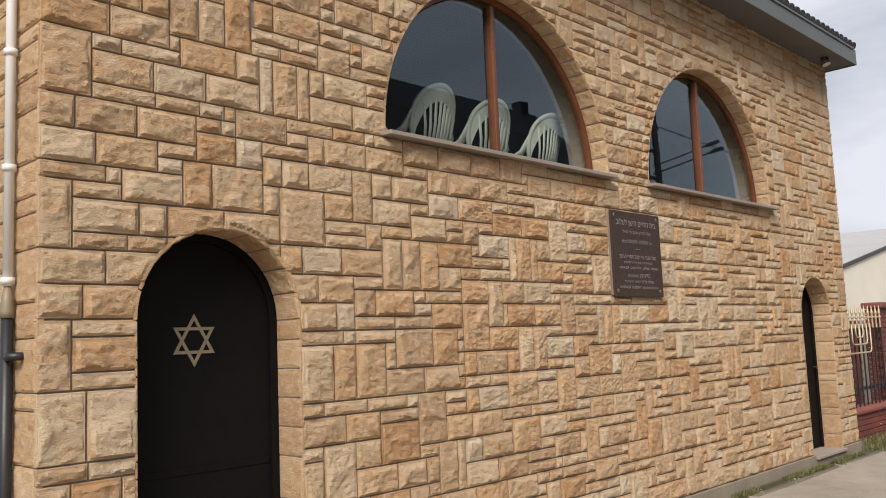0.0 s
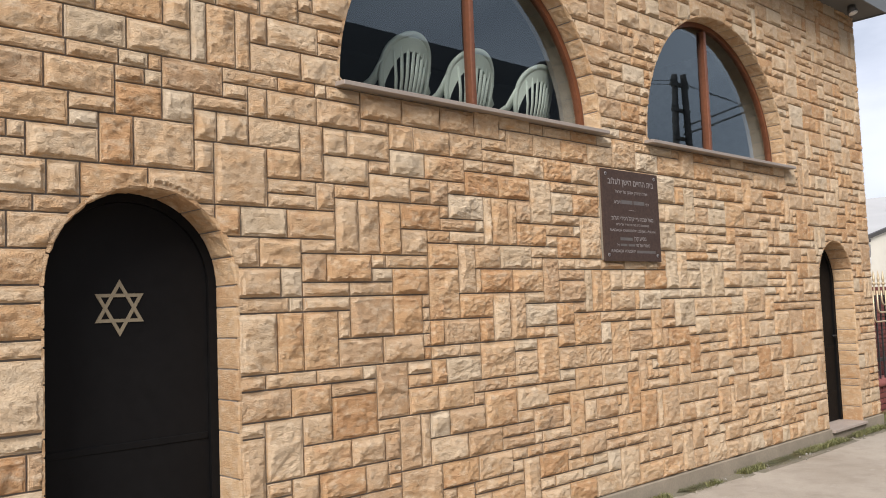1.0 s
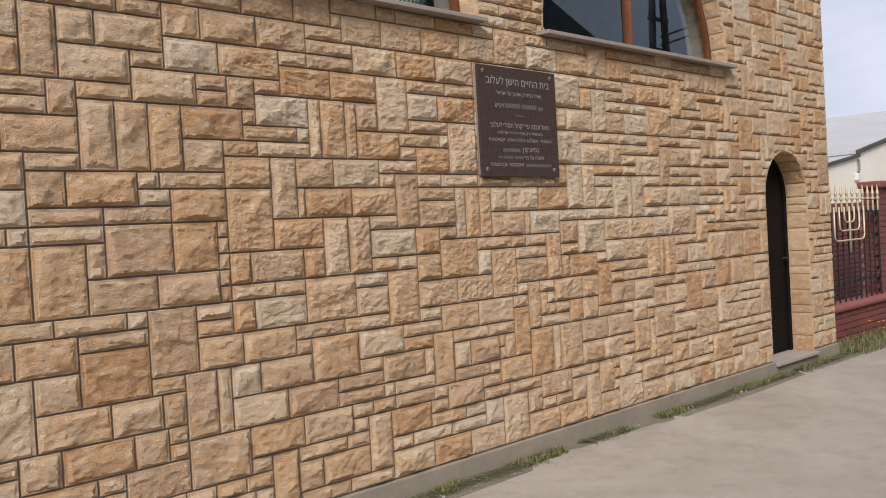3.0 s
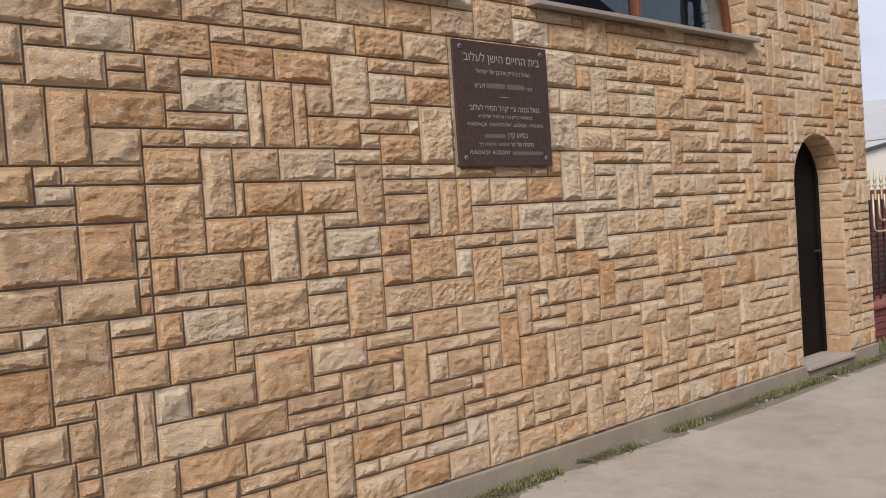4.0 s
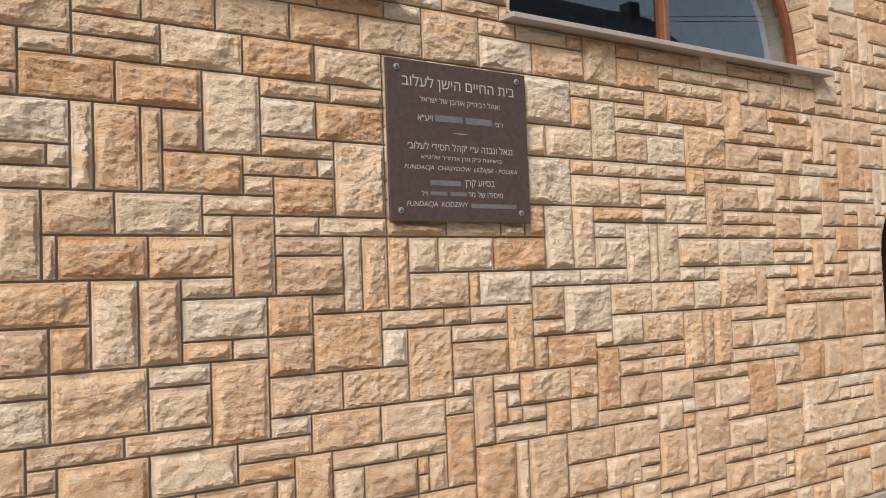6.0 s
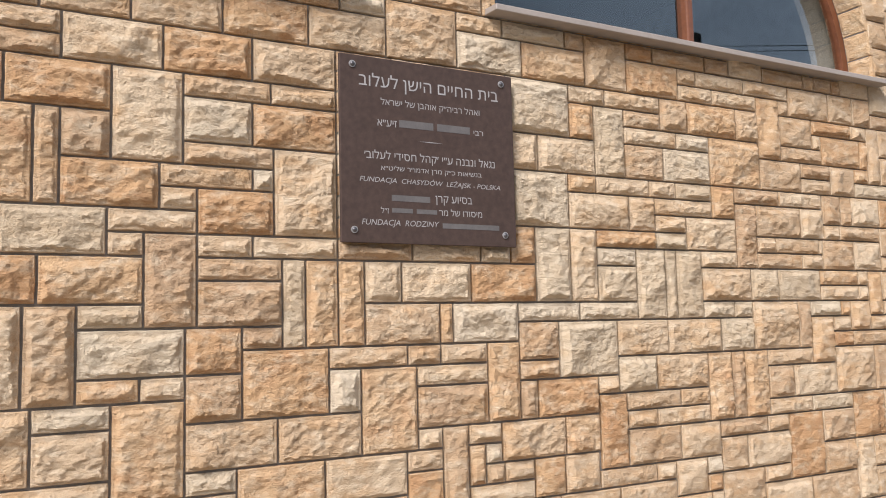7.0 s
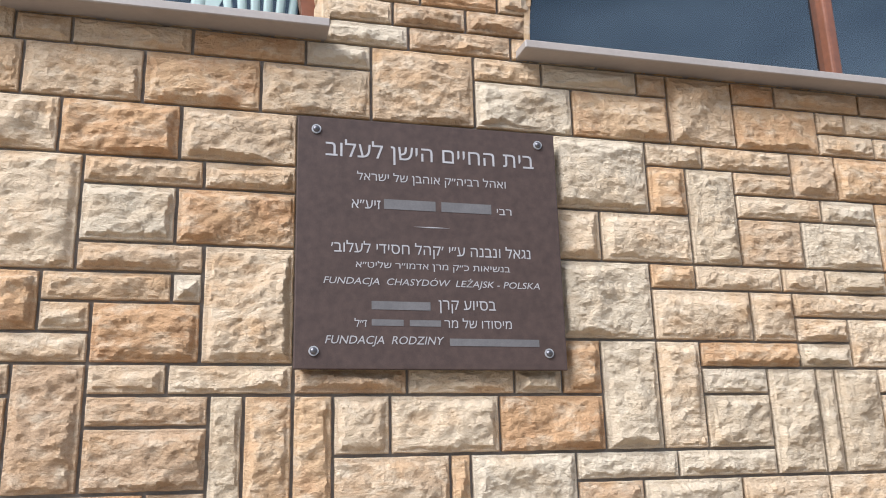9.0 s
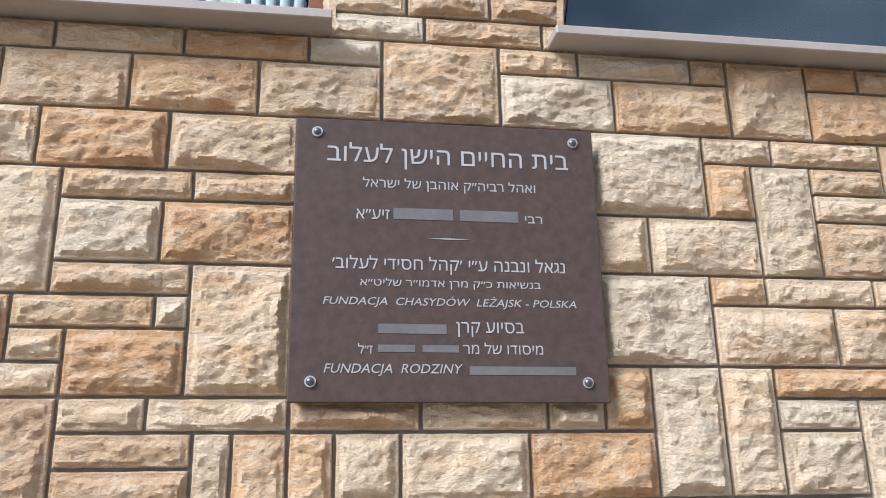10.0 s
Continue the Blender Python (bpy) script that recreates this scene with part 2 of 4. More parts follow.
MORTAR = plain("mortar", (0.27, 0.235, 0.195), 0.95, speck=0.2, scale=90, bump=0.5, depth=0.003)
PLINTH = plain("plinth_render", (0.27, 0.225, 0.165), 0.9, speck=0.16, scale=50, bump=0.4, depth=0.003)
SILL = plain("sill_sheet", (0.30, 0.25, 0.21), 0.55, speck=0.10, scale=60, bump=0.1)
THRESHOLD = plain("threshold_stone", (0.36, 0.295, 0.245), 0.75, speck=0.14, scale=50, bump=0.3)
FRAME_WOOD = plain("frame_wood", (0.155, 0.055, 0.024), 0.42, speck=0.25, scale=35, bump=0.15)
BLACK_DOOR = plain("black_door_paint", (0.006, 0.0055, 0.0055), 0.6, speck=0.25, scale=20, bump=0.1, specular=0.12)
BRASS = plain("dull_brass", (0.25, 0.205, 0.135), 0.6, 0.3, speck=0.12, scale=60)
BRONZE = plain("brown_plaque_metal", (0.060, 0.0375, 0.029), 0.66, 0.0, speck=0.26, scale=420, bump=0.9, depth=0.0012, specular=0.25)
LETTER = plain("engraved_letters", (0.33, 0.30, 0.285), 0.7, speck=0.15, scale=200)
BAR = plain("worn_letters", (0.11, 0.097, 0.09), 0.7, speck=0.2, scale=300)
WASHER = plain("washer_steel", (0.42, 0.40, 0.38), 0.45, 0.5, speck=0.15, scale=200)
STEEL = plain("bolt_steel", (0.12, 0.11, 0.11), 0.35, 0.8, speck=0.15, scale=200)
WHITE_PIPE = plain("white_pipe", (0.72, 0.70, 0.66), 0.45, speck=0.08, scale=20)
BLACK_PIPE = plain("black_pipe", (0.02, 0.02, 0.021), 0.45, speck=0.15, scale=20)
FASCIA = plain("fascia_sheet", (0.12, 0.13, 0.13), 0.55, speck=0.08, scale=14)
# soffit colour lowered to hold the shadow under the eave
SOFFIT = plain("soffit_board_shade", (0.12, 0.115, 0.105), 0.75, speck=0.10, scale=18)
TILE = plain("roof_tile", (0.055, 0.053, 0.055), 0.7, speck=0.25, scale=30, bump=0.3)
CHAIR = plain("chair_plastic", (0.66, 0.72, 0.62), 0.45, speck=0.05, scale=20, bump=0.03)
# near-black room colours stand in for the shade of the deep interior
ROOM = plain("room_plaster_shade", (0.085, 0.085, 0.085), 0.9, speck=0.06, scale=6)
ROOM_FLOOR = plain("room_floor_shade", (0.06, 0.05, 0.04), 0.6, speck=0.12, scale=12)
# brick red, taken darker to include the shade behind the railing
RED_BRICK = plain("red_brick", (0.175, 0.046, 0.035), 0.75, speck=0.22, scale=30, bump=0.3)
RED_COPING = plain("red_coping", (0.23, 0.075, 0.058), 0.7, speck=0.15, scale=20)
IRON = plain("fence_iron", (0.022, 0.018, 0.018), 0.5, speck=0.2, scale=40)
GOLD = plain("gold_paint", (0.60, 0.48, 0.31), 0.45, 0.35, speck=0.1, scale=80)
WHITE_RENDER = plain("white_render", (0.74, 0.69, 0.58), 0.9, speck=0.08, scale=5)
GREY_SHEET = plain("grey_roof_sheet", (0.43, 0.42, 0.40), 0.6, speck=0.07, scale=4)
DARK_EDGE = plain("dark_roof_edge", (0.06, 0.055, 0.05), 0.7, speck=0.2, scale=20)
POLE = plain("pole_concrete", (0.18, 0.17, 0.16), 0.9, speck=0.2, scale=20)
DARK_ROOF = plain("dark_roof_tiles", (0.07, 0.07, 0.07), 0.8, speck=0.2, scale=8)
DARK_WALL = plain("dark_house_wall", (0.06, 0.055, 0.05), 0.9, speck=0.15, scale=5)
GRIT = plain("pale_grit", (0.38, 0.35, 0.31), 0.9, speck=0.2, scale=60)
CARD = plain("cardboard", (0.42, 0.36, 0.27), 0.9, speck=0.1, scale=30)
LAMP_ARM = plain("lamp_arm_steel", (0.30, 0.30, 0.29), 0.5, speck=0.1, scale=20)
LAMP_BODY = plain("lamp_body", (0.10, 0.10, 0.10), 0.5, speck=0.1, scale=20)


def concrete():
    """Old cast concrete: warm grey clouds, trodden dark patches, pale scuffs, specks and fine cracks."""
    m = Nodes("pavement_concrete")
    big, mid, fine = m.noise(0.8, 6.0, 0.65), m.noise(4.0, 7.0, 0.7), m.noise(150.0, 3.0, 0.7)
    c = m.ramp(big, [(0.32, (0.30, 0.255, 0.20)), (0.68, (0.40, 0.35, 0.285))])
    c = m.mix(m.ramp(mid, [(0.48, grey(0)), (0.72, grey(0.5))]), c, (0.225, 0.19, 0.15))
    scuff = m.noise(7.0, 7.0, 0.75, None, (0.6, 1.2, 1.0))
    c = m.mix(m.ramp(scuff, [(0.60, grey(0)), (0.74, grey(0.55))]), c, (0.50, 0.455, 0.385))
    spots = m.noise(22.0, 4.0, 0.6)
    c = m.mix(m.ramp(spots, [(0.70, grey(0)), (0.78, grey(0.6))]), c, (0.13, 0.115, 0.095))
    c = m.mix(0.45, c, m.ramp(fine, [(0.3, grey(0.34)), (0.7, grey(0.64))]), "OVERLAY")
    n = m.bump(mid, 0.3, 0.008)
    return m.done(c, 0.93, normal=m.bump(fine, 0.5, 0.0018, n), specular=0.3)


def soil():
    m = Nodes("verge_soil")
    big, fine = m.noise(2.0, 5.0), m.noise(60.0, 5.0, 0.7)
    c = m.ramp(big, [(0.35, (0.22, 0.185, 0.14)), (0.65, (0.17, 0.15, 0.10))])
    c = m.mix(0.5, c, m.ramp(fine, [(0.3, grey(0.3)), (0.7, grey(0.7))]), "OVERLAY")
    return m.done(c, 0.95, normal=m.bump(fine, 0.7, 0.01))


def leafy(name, dark, light):
    m = Nodes(name)
    c = m.mix(m.add("ShaderNodeNewGeometry").outputs["Random Per Island"], dark, light)
    c = m.mix(m.ramp(m.noise(7.0), [(0.4, grey(0)), (0.7, grey(0.6))]), c, (0.16, 0.13, 0.05))
    return m.done(c, 0.7)


def glass():
    """A tinted pane: a sharp reflection over a clear grey body."""
    m = Nodes("window_glass")
    t = m.tree
    thin = m.add("ShaderNodeBsdfTransparent", Color=(0.86, 0.90, 0.90, 1))
    gloss = m.add("ShaderNodeBsdfGlossy", Color=(0.78, 0.92, 1.0, 1), Roughness=0.0)
    f = m.add("ShaderNodeFresnel", IOR=1.52)
    both = m.add("ShaderNodeMixShader", Fac=m.math("ADD", f.outputs[0], 0.035))
    t.links.new(thin.outputs[0], both.inputs[1])
    t.links.new(gloss.outputs[0], both.inputs[2])
    t.links.new(both.outputs[0], t.nodes["Material Output"].inputs["Surface"])
    return m.mat


CONCRETE, SOIL, GLASS = concrete(), soil(), glass()
GRASS = leafy("grass_blades", (0.085, 0.10, 0.03), (0.22, 0.215, 0.085))
MOSS = leafy("moss_leaves", (0.085, 0.09, 0.04), (0.20, 0.19, 0.10))
FLOWER = plain("orange_petals", (0.55, 0.20, 0.03), 0.7, speck=0.2)


# ---- mesh helpers ----
def finish(name, bm, material, parent=None, label="", smooth=False):
    me = bpy.data.meshes.new(name)
    bm.to_mesh(me)
    bm.free()
    if smooth:
        me.shade_smooth()
    me.materials.append(material)
    ob = new(name, me)
    if parent:
        ob.parent = parent
    if label:
        ob["label"] = label
    return ob


def part(name, bm, material, parent, label="", smooth=False):
    return finish(name, bm, material, parent, label, smooth)


def from_lists(name, verts, faces, material, parent=None, smooth=False, crease=0):
    me = bpy.data.meshes.new(name)
    me.from_pydata(verts, [], faces)
    if smooth:
        me.shade_smooth()
    if crease:
        me.set_sharp_from_angle(angle=radians(crease))
    me.materials.append(material)
    ob = new(name, me)
    if parent:
        ob.parent = parent
    return ob


def thing(name, label, category, group="", kind="", at=(0, 0, 0)):
    ob = new(name)
    ob.empty_display_size = 0.1
    ob.location = at
    return tagged(ob, label, category, group, kind)


def box(x0, x1, y0, y1, z0, z1, bevel=0.0, bm=None):
    out = bm or bmesh.new()
    made = bmesh.ops.create_cube(out, size=1.0, matrix=Matrix.LocRotScale(((x0 + x1) / 2, (y0 + y1) / 2, (z0 + z1) / 2), None, (x1 - x0, y1 - y0, z1 - z0)))
    if bevel:
        edges = list({e for v in made["verts"] for e in v.link_edges})
        bmesh.ops.bevel(out, geom=edges, offset=bevel, segments=2, affect="EDGES", profile=0.5)
    return out


def tube(points, radius, sides=10, bm=None, flat=1.0):
    """A round bar along points, closed at both ends. flat squeezes it across its second side."""
    out = bm or bmesh.new()
    pts = [Vector(p) for p in points]
    rings, side = [], None
    for i, p in enumerate(pts):
        way = (pts[min(i + 1, len(pts) - 1)] - pts[max(i - 1, 0)]).normalized()
        if side is None:
            side = way.cross((0, 0, 1) if abs(way.z) < 0.9 else (0, 1, 0)).normalized()
        else:
            side = (side - way * side.dot(way)).normalized()
        up = way.cross(side)
        r = radius[i] if isinstance(radius, (list, tuple)) else radius
        rings.append([out.verts.new(p + side * r * math.cos(a) + up * r * flat * math.sin(a)) for a in (2 * math.pi * k / sides for k in range(sides))])
    for a, b in zip(rings, rings[1:]):
        for k in range(sides):
            out.faces.new((a[k], a[(k + 1) % sides], b[(k + 1) % sides], b[k]))
    out.faces.new(rings[0][::-1])
    out.faces.new(rings[-1])
    return out


def prism(outline, y0, y1, bm=None):
    """A slab between two y planes with an outline of (x, z) points."""
    out = bm or bmesh.new()
    a = [out.verts.new((x, y0, z)) for x, z in outline]
    b = [out.verts.new((x, y1, z)) for x, z in outline]
    out.faces.new(a)
    out.faces.new(b[::-1])
    for i in range(len(a)):
        j = (i + 1) % len(a)
        out.faces.new((a[j], a[i], b[i], b[j]))
    bmesh.ops.recalc_face_normals(out, faces=out.faces)
    return out


def arch(cx, zc, r, a0=0.0, a1=180.0, n=28):
    return [(cx + r * math.cos(radians(a0 + (a1 - a0) * k / n)), zc + r * math.sin(radians(a0 + (a1 - a0) * k / n))) for k in range(n + 1)]


# ---- plan ----
LEFT, RIGHT, TOP = -4.66, 5.50, 5.02
FACE = 0.034          # mortar face; the stones stand proud of it
THICK = 0.42
ROW, BASE = 0.0825, 0.038
WINDOWS = [(-1.215, 1.290), (2.055, 1.315)]      # middle and radius of each half-round window
SILL_Z = 2.955
DOORS = [(-3.70, 0.49, 1.76), (4.455, 0.465, 1.735)]   # middle, half width, height of the springing
DOOR_FLOOR = 0.10
REVEAL = 0.27
GLASS_Y = 0.20

# openings as (middle, half width, bottom, springing height)
OPENINGS = [(c, r, SILL_Z, SILL_Z + 0.02) for c, r in WINDOWS] + [(c, r, DOOR_FLOOR, zs) for c, r, zs in DOORS]


def inside(x, z, grow=0.0):
    """The opening that holds the point of the wall's face, if any."""
    for o in OPENINGS:
        c, r, zb, zs = o
        if z <= zb - grow or abs(x - c) >= r + grow:
            continue
        if z < zs or (x - c) ** 2 + (z - zs) ** 2 < (r + grow) ** 2:
            return o
    return None


def to_edge(x, z, o):
    """The point of the opening's edge nearest to a point inside it."""
    c, r, zb, zs = o
    d = math.hypot(x - c, z - zs) or 1e-6
    if zb > 1.0 and z - zb < r - d:
        return x, zb
    if z >= zs:
        return c + (x - c) * r / d, zs + (z - zs) * r / d
    if z - zb < r - abs(x - c):
        return x, zb
    return c + math.copysign(r, x - c), z


# ---- the front wall's core, with its openings ----
def wall_core():
    cuts = {LEFT + 0.02, RIGHT - 0.02}
    for c, r, zb, zs in OPENINGS:
        cuts |= {c - r * math.cos(math.pi * k / 32) for k in range(33)}
    cuts = sorted(cuts)
    bm = bmesh.new()
    for x0, x1 in zip(cuts, cuts[1:]):
        o = next((o for o in OPENINGS if abs((x0 + x1) / 2 - o[0]) < o[1]), None)
        if not o:
            prism([(x0, 0.0), (x1, 0.0), (x1, TOP), (x0, TOP)], FACE + 0.009, THICK, bm)
            continue
        c, r, zb, zs = o
        h0, h1 = (zs + math.sqrt(max(0, r * r - (x - c) ** 2)) for x in (x0, x1))
        prism([(x0, 0.0), (x1, 0.0), (x1, zb), (x0, zb)], FACE + 0.009, THICK, bm)
        prism([(x0, h0), (x1, h1), (x1, TOP), (x0, TOP)], FACE + 0.009, THICK, bm)
    bmesh.ops.remove_doubles(bm, verts=bm.verts, dist=0.0005)
    return bm


wall_front = tagged(finish("wall_front", wall_core(), MORTAR), "mortar core of the sandstone-faced front wall", "wall", kind="structure")

# ---- ground ----
ground = tagged(finish("ground", box(-400, 400, -400, 400, -0.5, -0.05), SOIL), "bare soil and grass reaching the horizon", "ground", kind="structure")


def slab():
    """The pavement, with a crumbled edge towards the wall."""
    bm = bmesh.new()
    bmesh.ops.create_grid(bm, x_segments=420, y_segments=24, size=0.5, matrix=Matrix.LocRotScale((6.0, -2.75, 0), None, (36, 5.3, 1)))
    for v in bm.verts:
        x, y = v.co.x, v.co.y
        v.co.z = 0.010 * noise.noise((x * 0.5, y * 0.5, 0)) - 0.012
        if y > -0.2:
            v.co.y = -0.105 + 0.075 * noise.noise((x * 0.9, 3.0, 0)) + 0.040 * noise.noise((x * 4.3, 8.0, 0)) + 0.018 * noise.noise((x * 15, 1.0, 0))
            v.co.z -= 0.004 + 0.004 * noise.noise((x * 9, 5.0, 0))
    return bm


pavement = tagged(finish("pavement", slab(), CONCRETE, smooth=True), "worn pale grey concrete pavement", "pavement", kind="structure")
verge = tagged(finish("verge", box(-7, 24, -0.20, 0.6, -0.06, -0.014), SOIL), "narrow strip of soil along the wall", "ground", kind="structure")
plinth = tagged(finish("plinth", box(LEFT + 0.01, DOORS[1][0] - DOORS[1][1], -0.004, 0.1, -0.05, BASE + ROW - 0.002, 0.004), PLINTH), "grey rendered plinth under the stone facing", "plinth", kind="structure")
part("plinth", box(DOORS[1][0] + DOORS[1][1], RIGHT - 0.005, -0.004, 0.1, -0.05, BASE + ROW - 0.002, 0.004), PLINTH, plinth)
part("plinth", box(DOORS[1][0] - DOORS[1][1] + 0.002, DOORS[1][0] + DOORS[1][1] - 0.002, -0.002, 0.1, -0.05, 0.075, 0.004), PLINTH, plinth)

# ---- the rest of the building's shell ----
wall_left = tagged(finish("wall_left", box(LEFT + 0.02, LEFT + 0.3, THICK, 7.0, 0, TOP), MORTAR), "stone-faced side wall of the building", "wall", kind="structure")
wall_right = tagged(finish("wall_right", box(RIGHT - 0.3, RIGHT - 0.02, THICK, 7.0, 0, TOP), MORTAR), "stone-faced side wall of the building", "wall", kind="structure")
# back wall, floor and ceiling hold the room's shade in their colour
wall_back = tagged(finish("wall_back", box(LEFT + 0.3, RIGHT - 0.3, 4.6, 4.8, 0, TOP), ROOM), "plain back wall of the room, darkened for the deep interior's shade", "wall", kind="structure")
floor = tagged(finish("floor", box(LEFT + 0.3, RIGHT - 0.3, THICK, 4.6, 2.50, 2.63), ROOM_FLOOR), "floor of the upper room, darkened for the deep interior's shade", "floor", kind="structure")
ceiling = tagged(finish("ceiling", box(LEFT + 0.02, RIGHT - 0.02, THICK, 4.6, TOP - 0.06, TOP + 0.06), ROOM), "plain ceiling of the upper room, darkened for the deep interior's shade", "ceiling", kind="structure")


# ---- windows ----
def window(name, c, r):
    zs = SILL_Z + 0.02
    w = thing(name, "half-round window with a brown wooden frame", "window", kind="structure", at=(c, GLASS_Y, SILL_Z))
    inv = Matrix.Translation((-c, -GLASS_Y, -SILL_Z))

    def piece(pname, bm, mat, label="", smooth=False):
        bmesh.ops.transform(bm, matrix=inv, verts=bm.verts)
        return part(pname, bm, mat, w, label, smooth)

    bm = bmesh.new()
    out_, in_ = arch(c, zs, r - 0.004), arch(c, zs, r - 0.050)
    for k in range(len(out_) - 1):
        prism([out_[k], out_[k + 1], in_[k + 1], in_[k]], GLASS_Y - 0.022, GLASS_Y + 0.03, bm)
    piece("window_frame", bm, FRAME_WOOD, "varnished brown arched frame")
    piece("bottom_rail", box(c - r + 0.08, c + r - 0.08, GLASS_Y - 0.035, GLASS_Y + 0.035, SILL_Z - 0.01, SILL_Z + 0.035, 0.006), FRAME_WOOD)
    piece("mullion", box(c - 0.022, c + 0.022, GLASS_Y - 0.045, GLASS_Y + 0.035, SILL_Z + 0.036, zs + r - 0.08, 0.01), FRAME_WOOD)
    for s in (-1, 1):
        a = [(c + s * 0.0215, SILL_Z + 0.034)] + [(c + s * (r - 0.06) * math.cos(radians(q)), zs + (r - 0.06) * math.sin(radians(q))) for q in range(0, 88, 4)] + [(c + s * 0.0215, zs + r - 0.083)]
        bm = bmesh.new()
        face = bm.faces.new([bm.verts.new((x, GLASS_Y, z)) for x, z in a])
        bmesh.ops.recalc_face_normals(bm, faces=bm.faces)
        if face.normal.y > 0:
            face.normal_flip()
        pane = piece("pane", bm, GLASS, "dark reflecting glass")
        pane.visible_shadow = False
    return w


window("window_1", *WINDOWS[0])
window("window_2", *WINDOWS[1])

for n, (x0, x1) in enumerate(((-2.535, 0.080), (0.695, 3.395))):
    bm = prism([(x0, 0), (x1, 0), (x1, 1), (x0, 1)], 0, 1)
    for v in bm.verts:
        front = v.co.y < 0.5
        v.co.y = -0.066 if front else GLASS_Y - 0.045
        top = v.co.z > 0.5
        v.co.z = (SILL_Z - 0.002 if top else SILL_Z - 0.030) if front else (SILL_Z + 0.012 if top else SILL_Z - 0.018)
    bmesh.ops.bevel(bm, geom=bm.edges[:], offset=0.003, segments=1, affect="EDGES")
    tagged(finish("window_sill_%d" % (n + 1), bm, SILL), "thin grey-brown projecting window sill", "window sill", kind="structure")


# ---- doors ----
def door(name, c, r, zs, label):
    d = thing(name, label, "door", kind="structure", at=(c, REVEAL, DOOR_FLOOR))
    inv = Matrix.Translation((-c, -REVEAL, -DOOR_FLOOR))

    def piece(pname, bm, mat, text="", parent=d, smooth=False):
        bmesh.ops.transform(bm, matrix=inv, verts=bm.verts)
        return part(pname, bm, mat, parent, text, smooth)

    out_, in_ = arch(c, zs, r + 0.01), arch(c, zs, r - 0.05)
    bm = bmesh.new()
    for k in range(len(out_) - 1):
        prism([out_[k], out_[k + 1], in_[k + 1], in_[k]], REVEAL - 0.02, REVEAL + 0.05, bm)
    for s in (-1, 1):
        box(min(c + s * (r + 0.01), c + s * (r - 0.05)), max(c + s * (r + 0.01), c + s * (r - 0.05)), REVEAL - 0.02, REVEAL + 0.05, DOOR_FLOOR, zs, bm=bm)
    piece("door_frame", bm, BLACK_DOOR)
    leaf = [(c + r - 0.052, DOOR_FLOOR + 0.01)] + arch(c, zs, r - 0.052) + [(c - r + 0.052, DOOR_FLOOR + 0.01)]
    piece("door_leaf", prism(leaf, REVEAL, REVEAL + 0.04), BLACK_DOOR)
    for z in (0.42, 0.95):
        piece("rail", box(c - r + 0.06, c + r - 0.06, REVEAL - 0.006, REVEAL + 0.004, z, z + 0.035, 0.003), BLACK_DOOR)
    hx = c + r - 0.11
    if c > 0:
        piece("door_handle", tube([(hx, REVEAL, 1.10), (hx, REVEAL - 0.05, 1.10), (hx - 0.02, REVEAL - 0.06, 1.10), (hx - 0.12, REVEAL - 0.06, 1.10)], 0.009), BLACK_PIPE, "black lever handle", smooth=True)
    return d, piece


door_1, piece_1 = door("door_1", *DOORS[0], "closed black arched door with a brass star")
door("door_2", *DOORS[1], "closed black arched door in a deep reveal")


def star(cx, cz, r, width, y0, y1):
    """Two laced triangles as six bars."""
    bm = bmesh.new()
    for turn in (90, 270):
        tips = [(cx + r * math.cos(radians(turn + q)), cz + r * math.sin(radians(turn + q))) for q in (0, 120, 240)]
        k = 1 - 2 * width / r
        inner = [(cx + (x - cx) * k, cz + (z - cz) * k) for x, z in tips]
        for i in range(3):
            j = (i + 1) % 3
            prism([tips[i], tips[j], inner[j], inner[i]], y0 + (0.0006 if turn > 180 else 0), y1, bm)
    return bm


piece_1("star", star(-3.742, 1.660, 0.144, 0.017, REVEAL - 0.007, REVEAL - 0.0005), BRASS, "six-pointed brass star")

for n, (c, r, zs) in enumerate(DOORS):
    tagged(finish("threshold_%d" % (n + 1), box(c - r + 0.004, c + r - 0.004, -0.035, REVEAL + 0.03, 0.076, DOOR_FLOOR + 0.006, 0.004), THRESHOLD), "grey stone threshold slab under the door", "threshold", kind="structure")

# ---- plaque ----
PX0, PX1, PZ0, PZ1, PY = -0.004, 0.790, 1.918, 2.655, -0.017
plaque = thing("memorial_plaque", "dark brown metal memorial plaque engraved in pale letters", "plaque", at=(PX0, PY, PZ0))


def on_plaque(name, bm, mat, text="", smooth=False, parent=plaque):
    bmesh.ops.transform(bm, matrix=Matrix.Translation((-PX0, -PY, -PZ0)), verts=bm.verts)
    return part(name, bm, mat, parent, text, smooth)


on_plaque("plate", box(PX0, PX1, PY, PY + 0.016, PZ0, PZ1, 0.0025), BRONZE)
on_plaque("back_board", box(PX0 + 0.012, PX1 - 0.012, PY + 0.016, FACE + 0.01, PZ0 + 0.012, PZ1 - 0.012), PLINTH)
for bx in (PX0 + 0.053, PX1 - 0.056):
    for bz in (PZ0 + 0.049, PZ1 - 0.039):
        bm = bmesh.new()
        bmesh.ops.create_uvsphere(bm, u_segments=16, v_segments=8, radius=0.0105, matrix=Matrix.LocRotScale((bx, PY - 0.003, bz), None, (1, 0.75, 1)))
        bolt = on_plaque("bolt", bm, STEEL, "round steel cap bolt", True)
        ring = tube([(bx, PY - 0.004, bz), (bx, PY + 0.001, bz)], 0.0138, 20)
        on_plaque("washer", ring, WASHER, "", False, bolt).matrix_parent_inverse = Matrix.Identity(4)


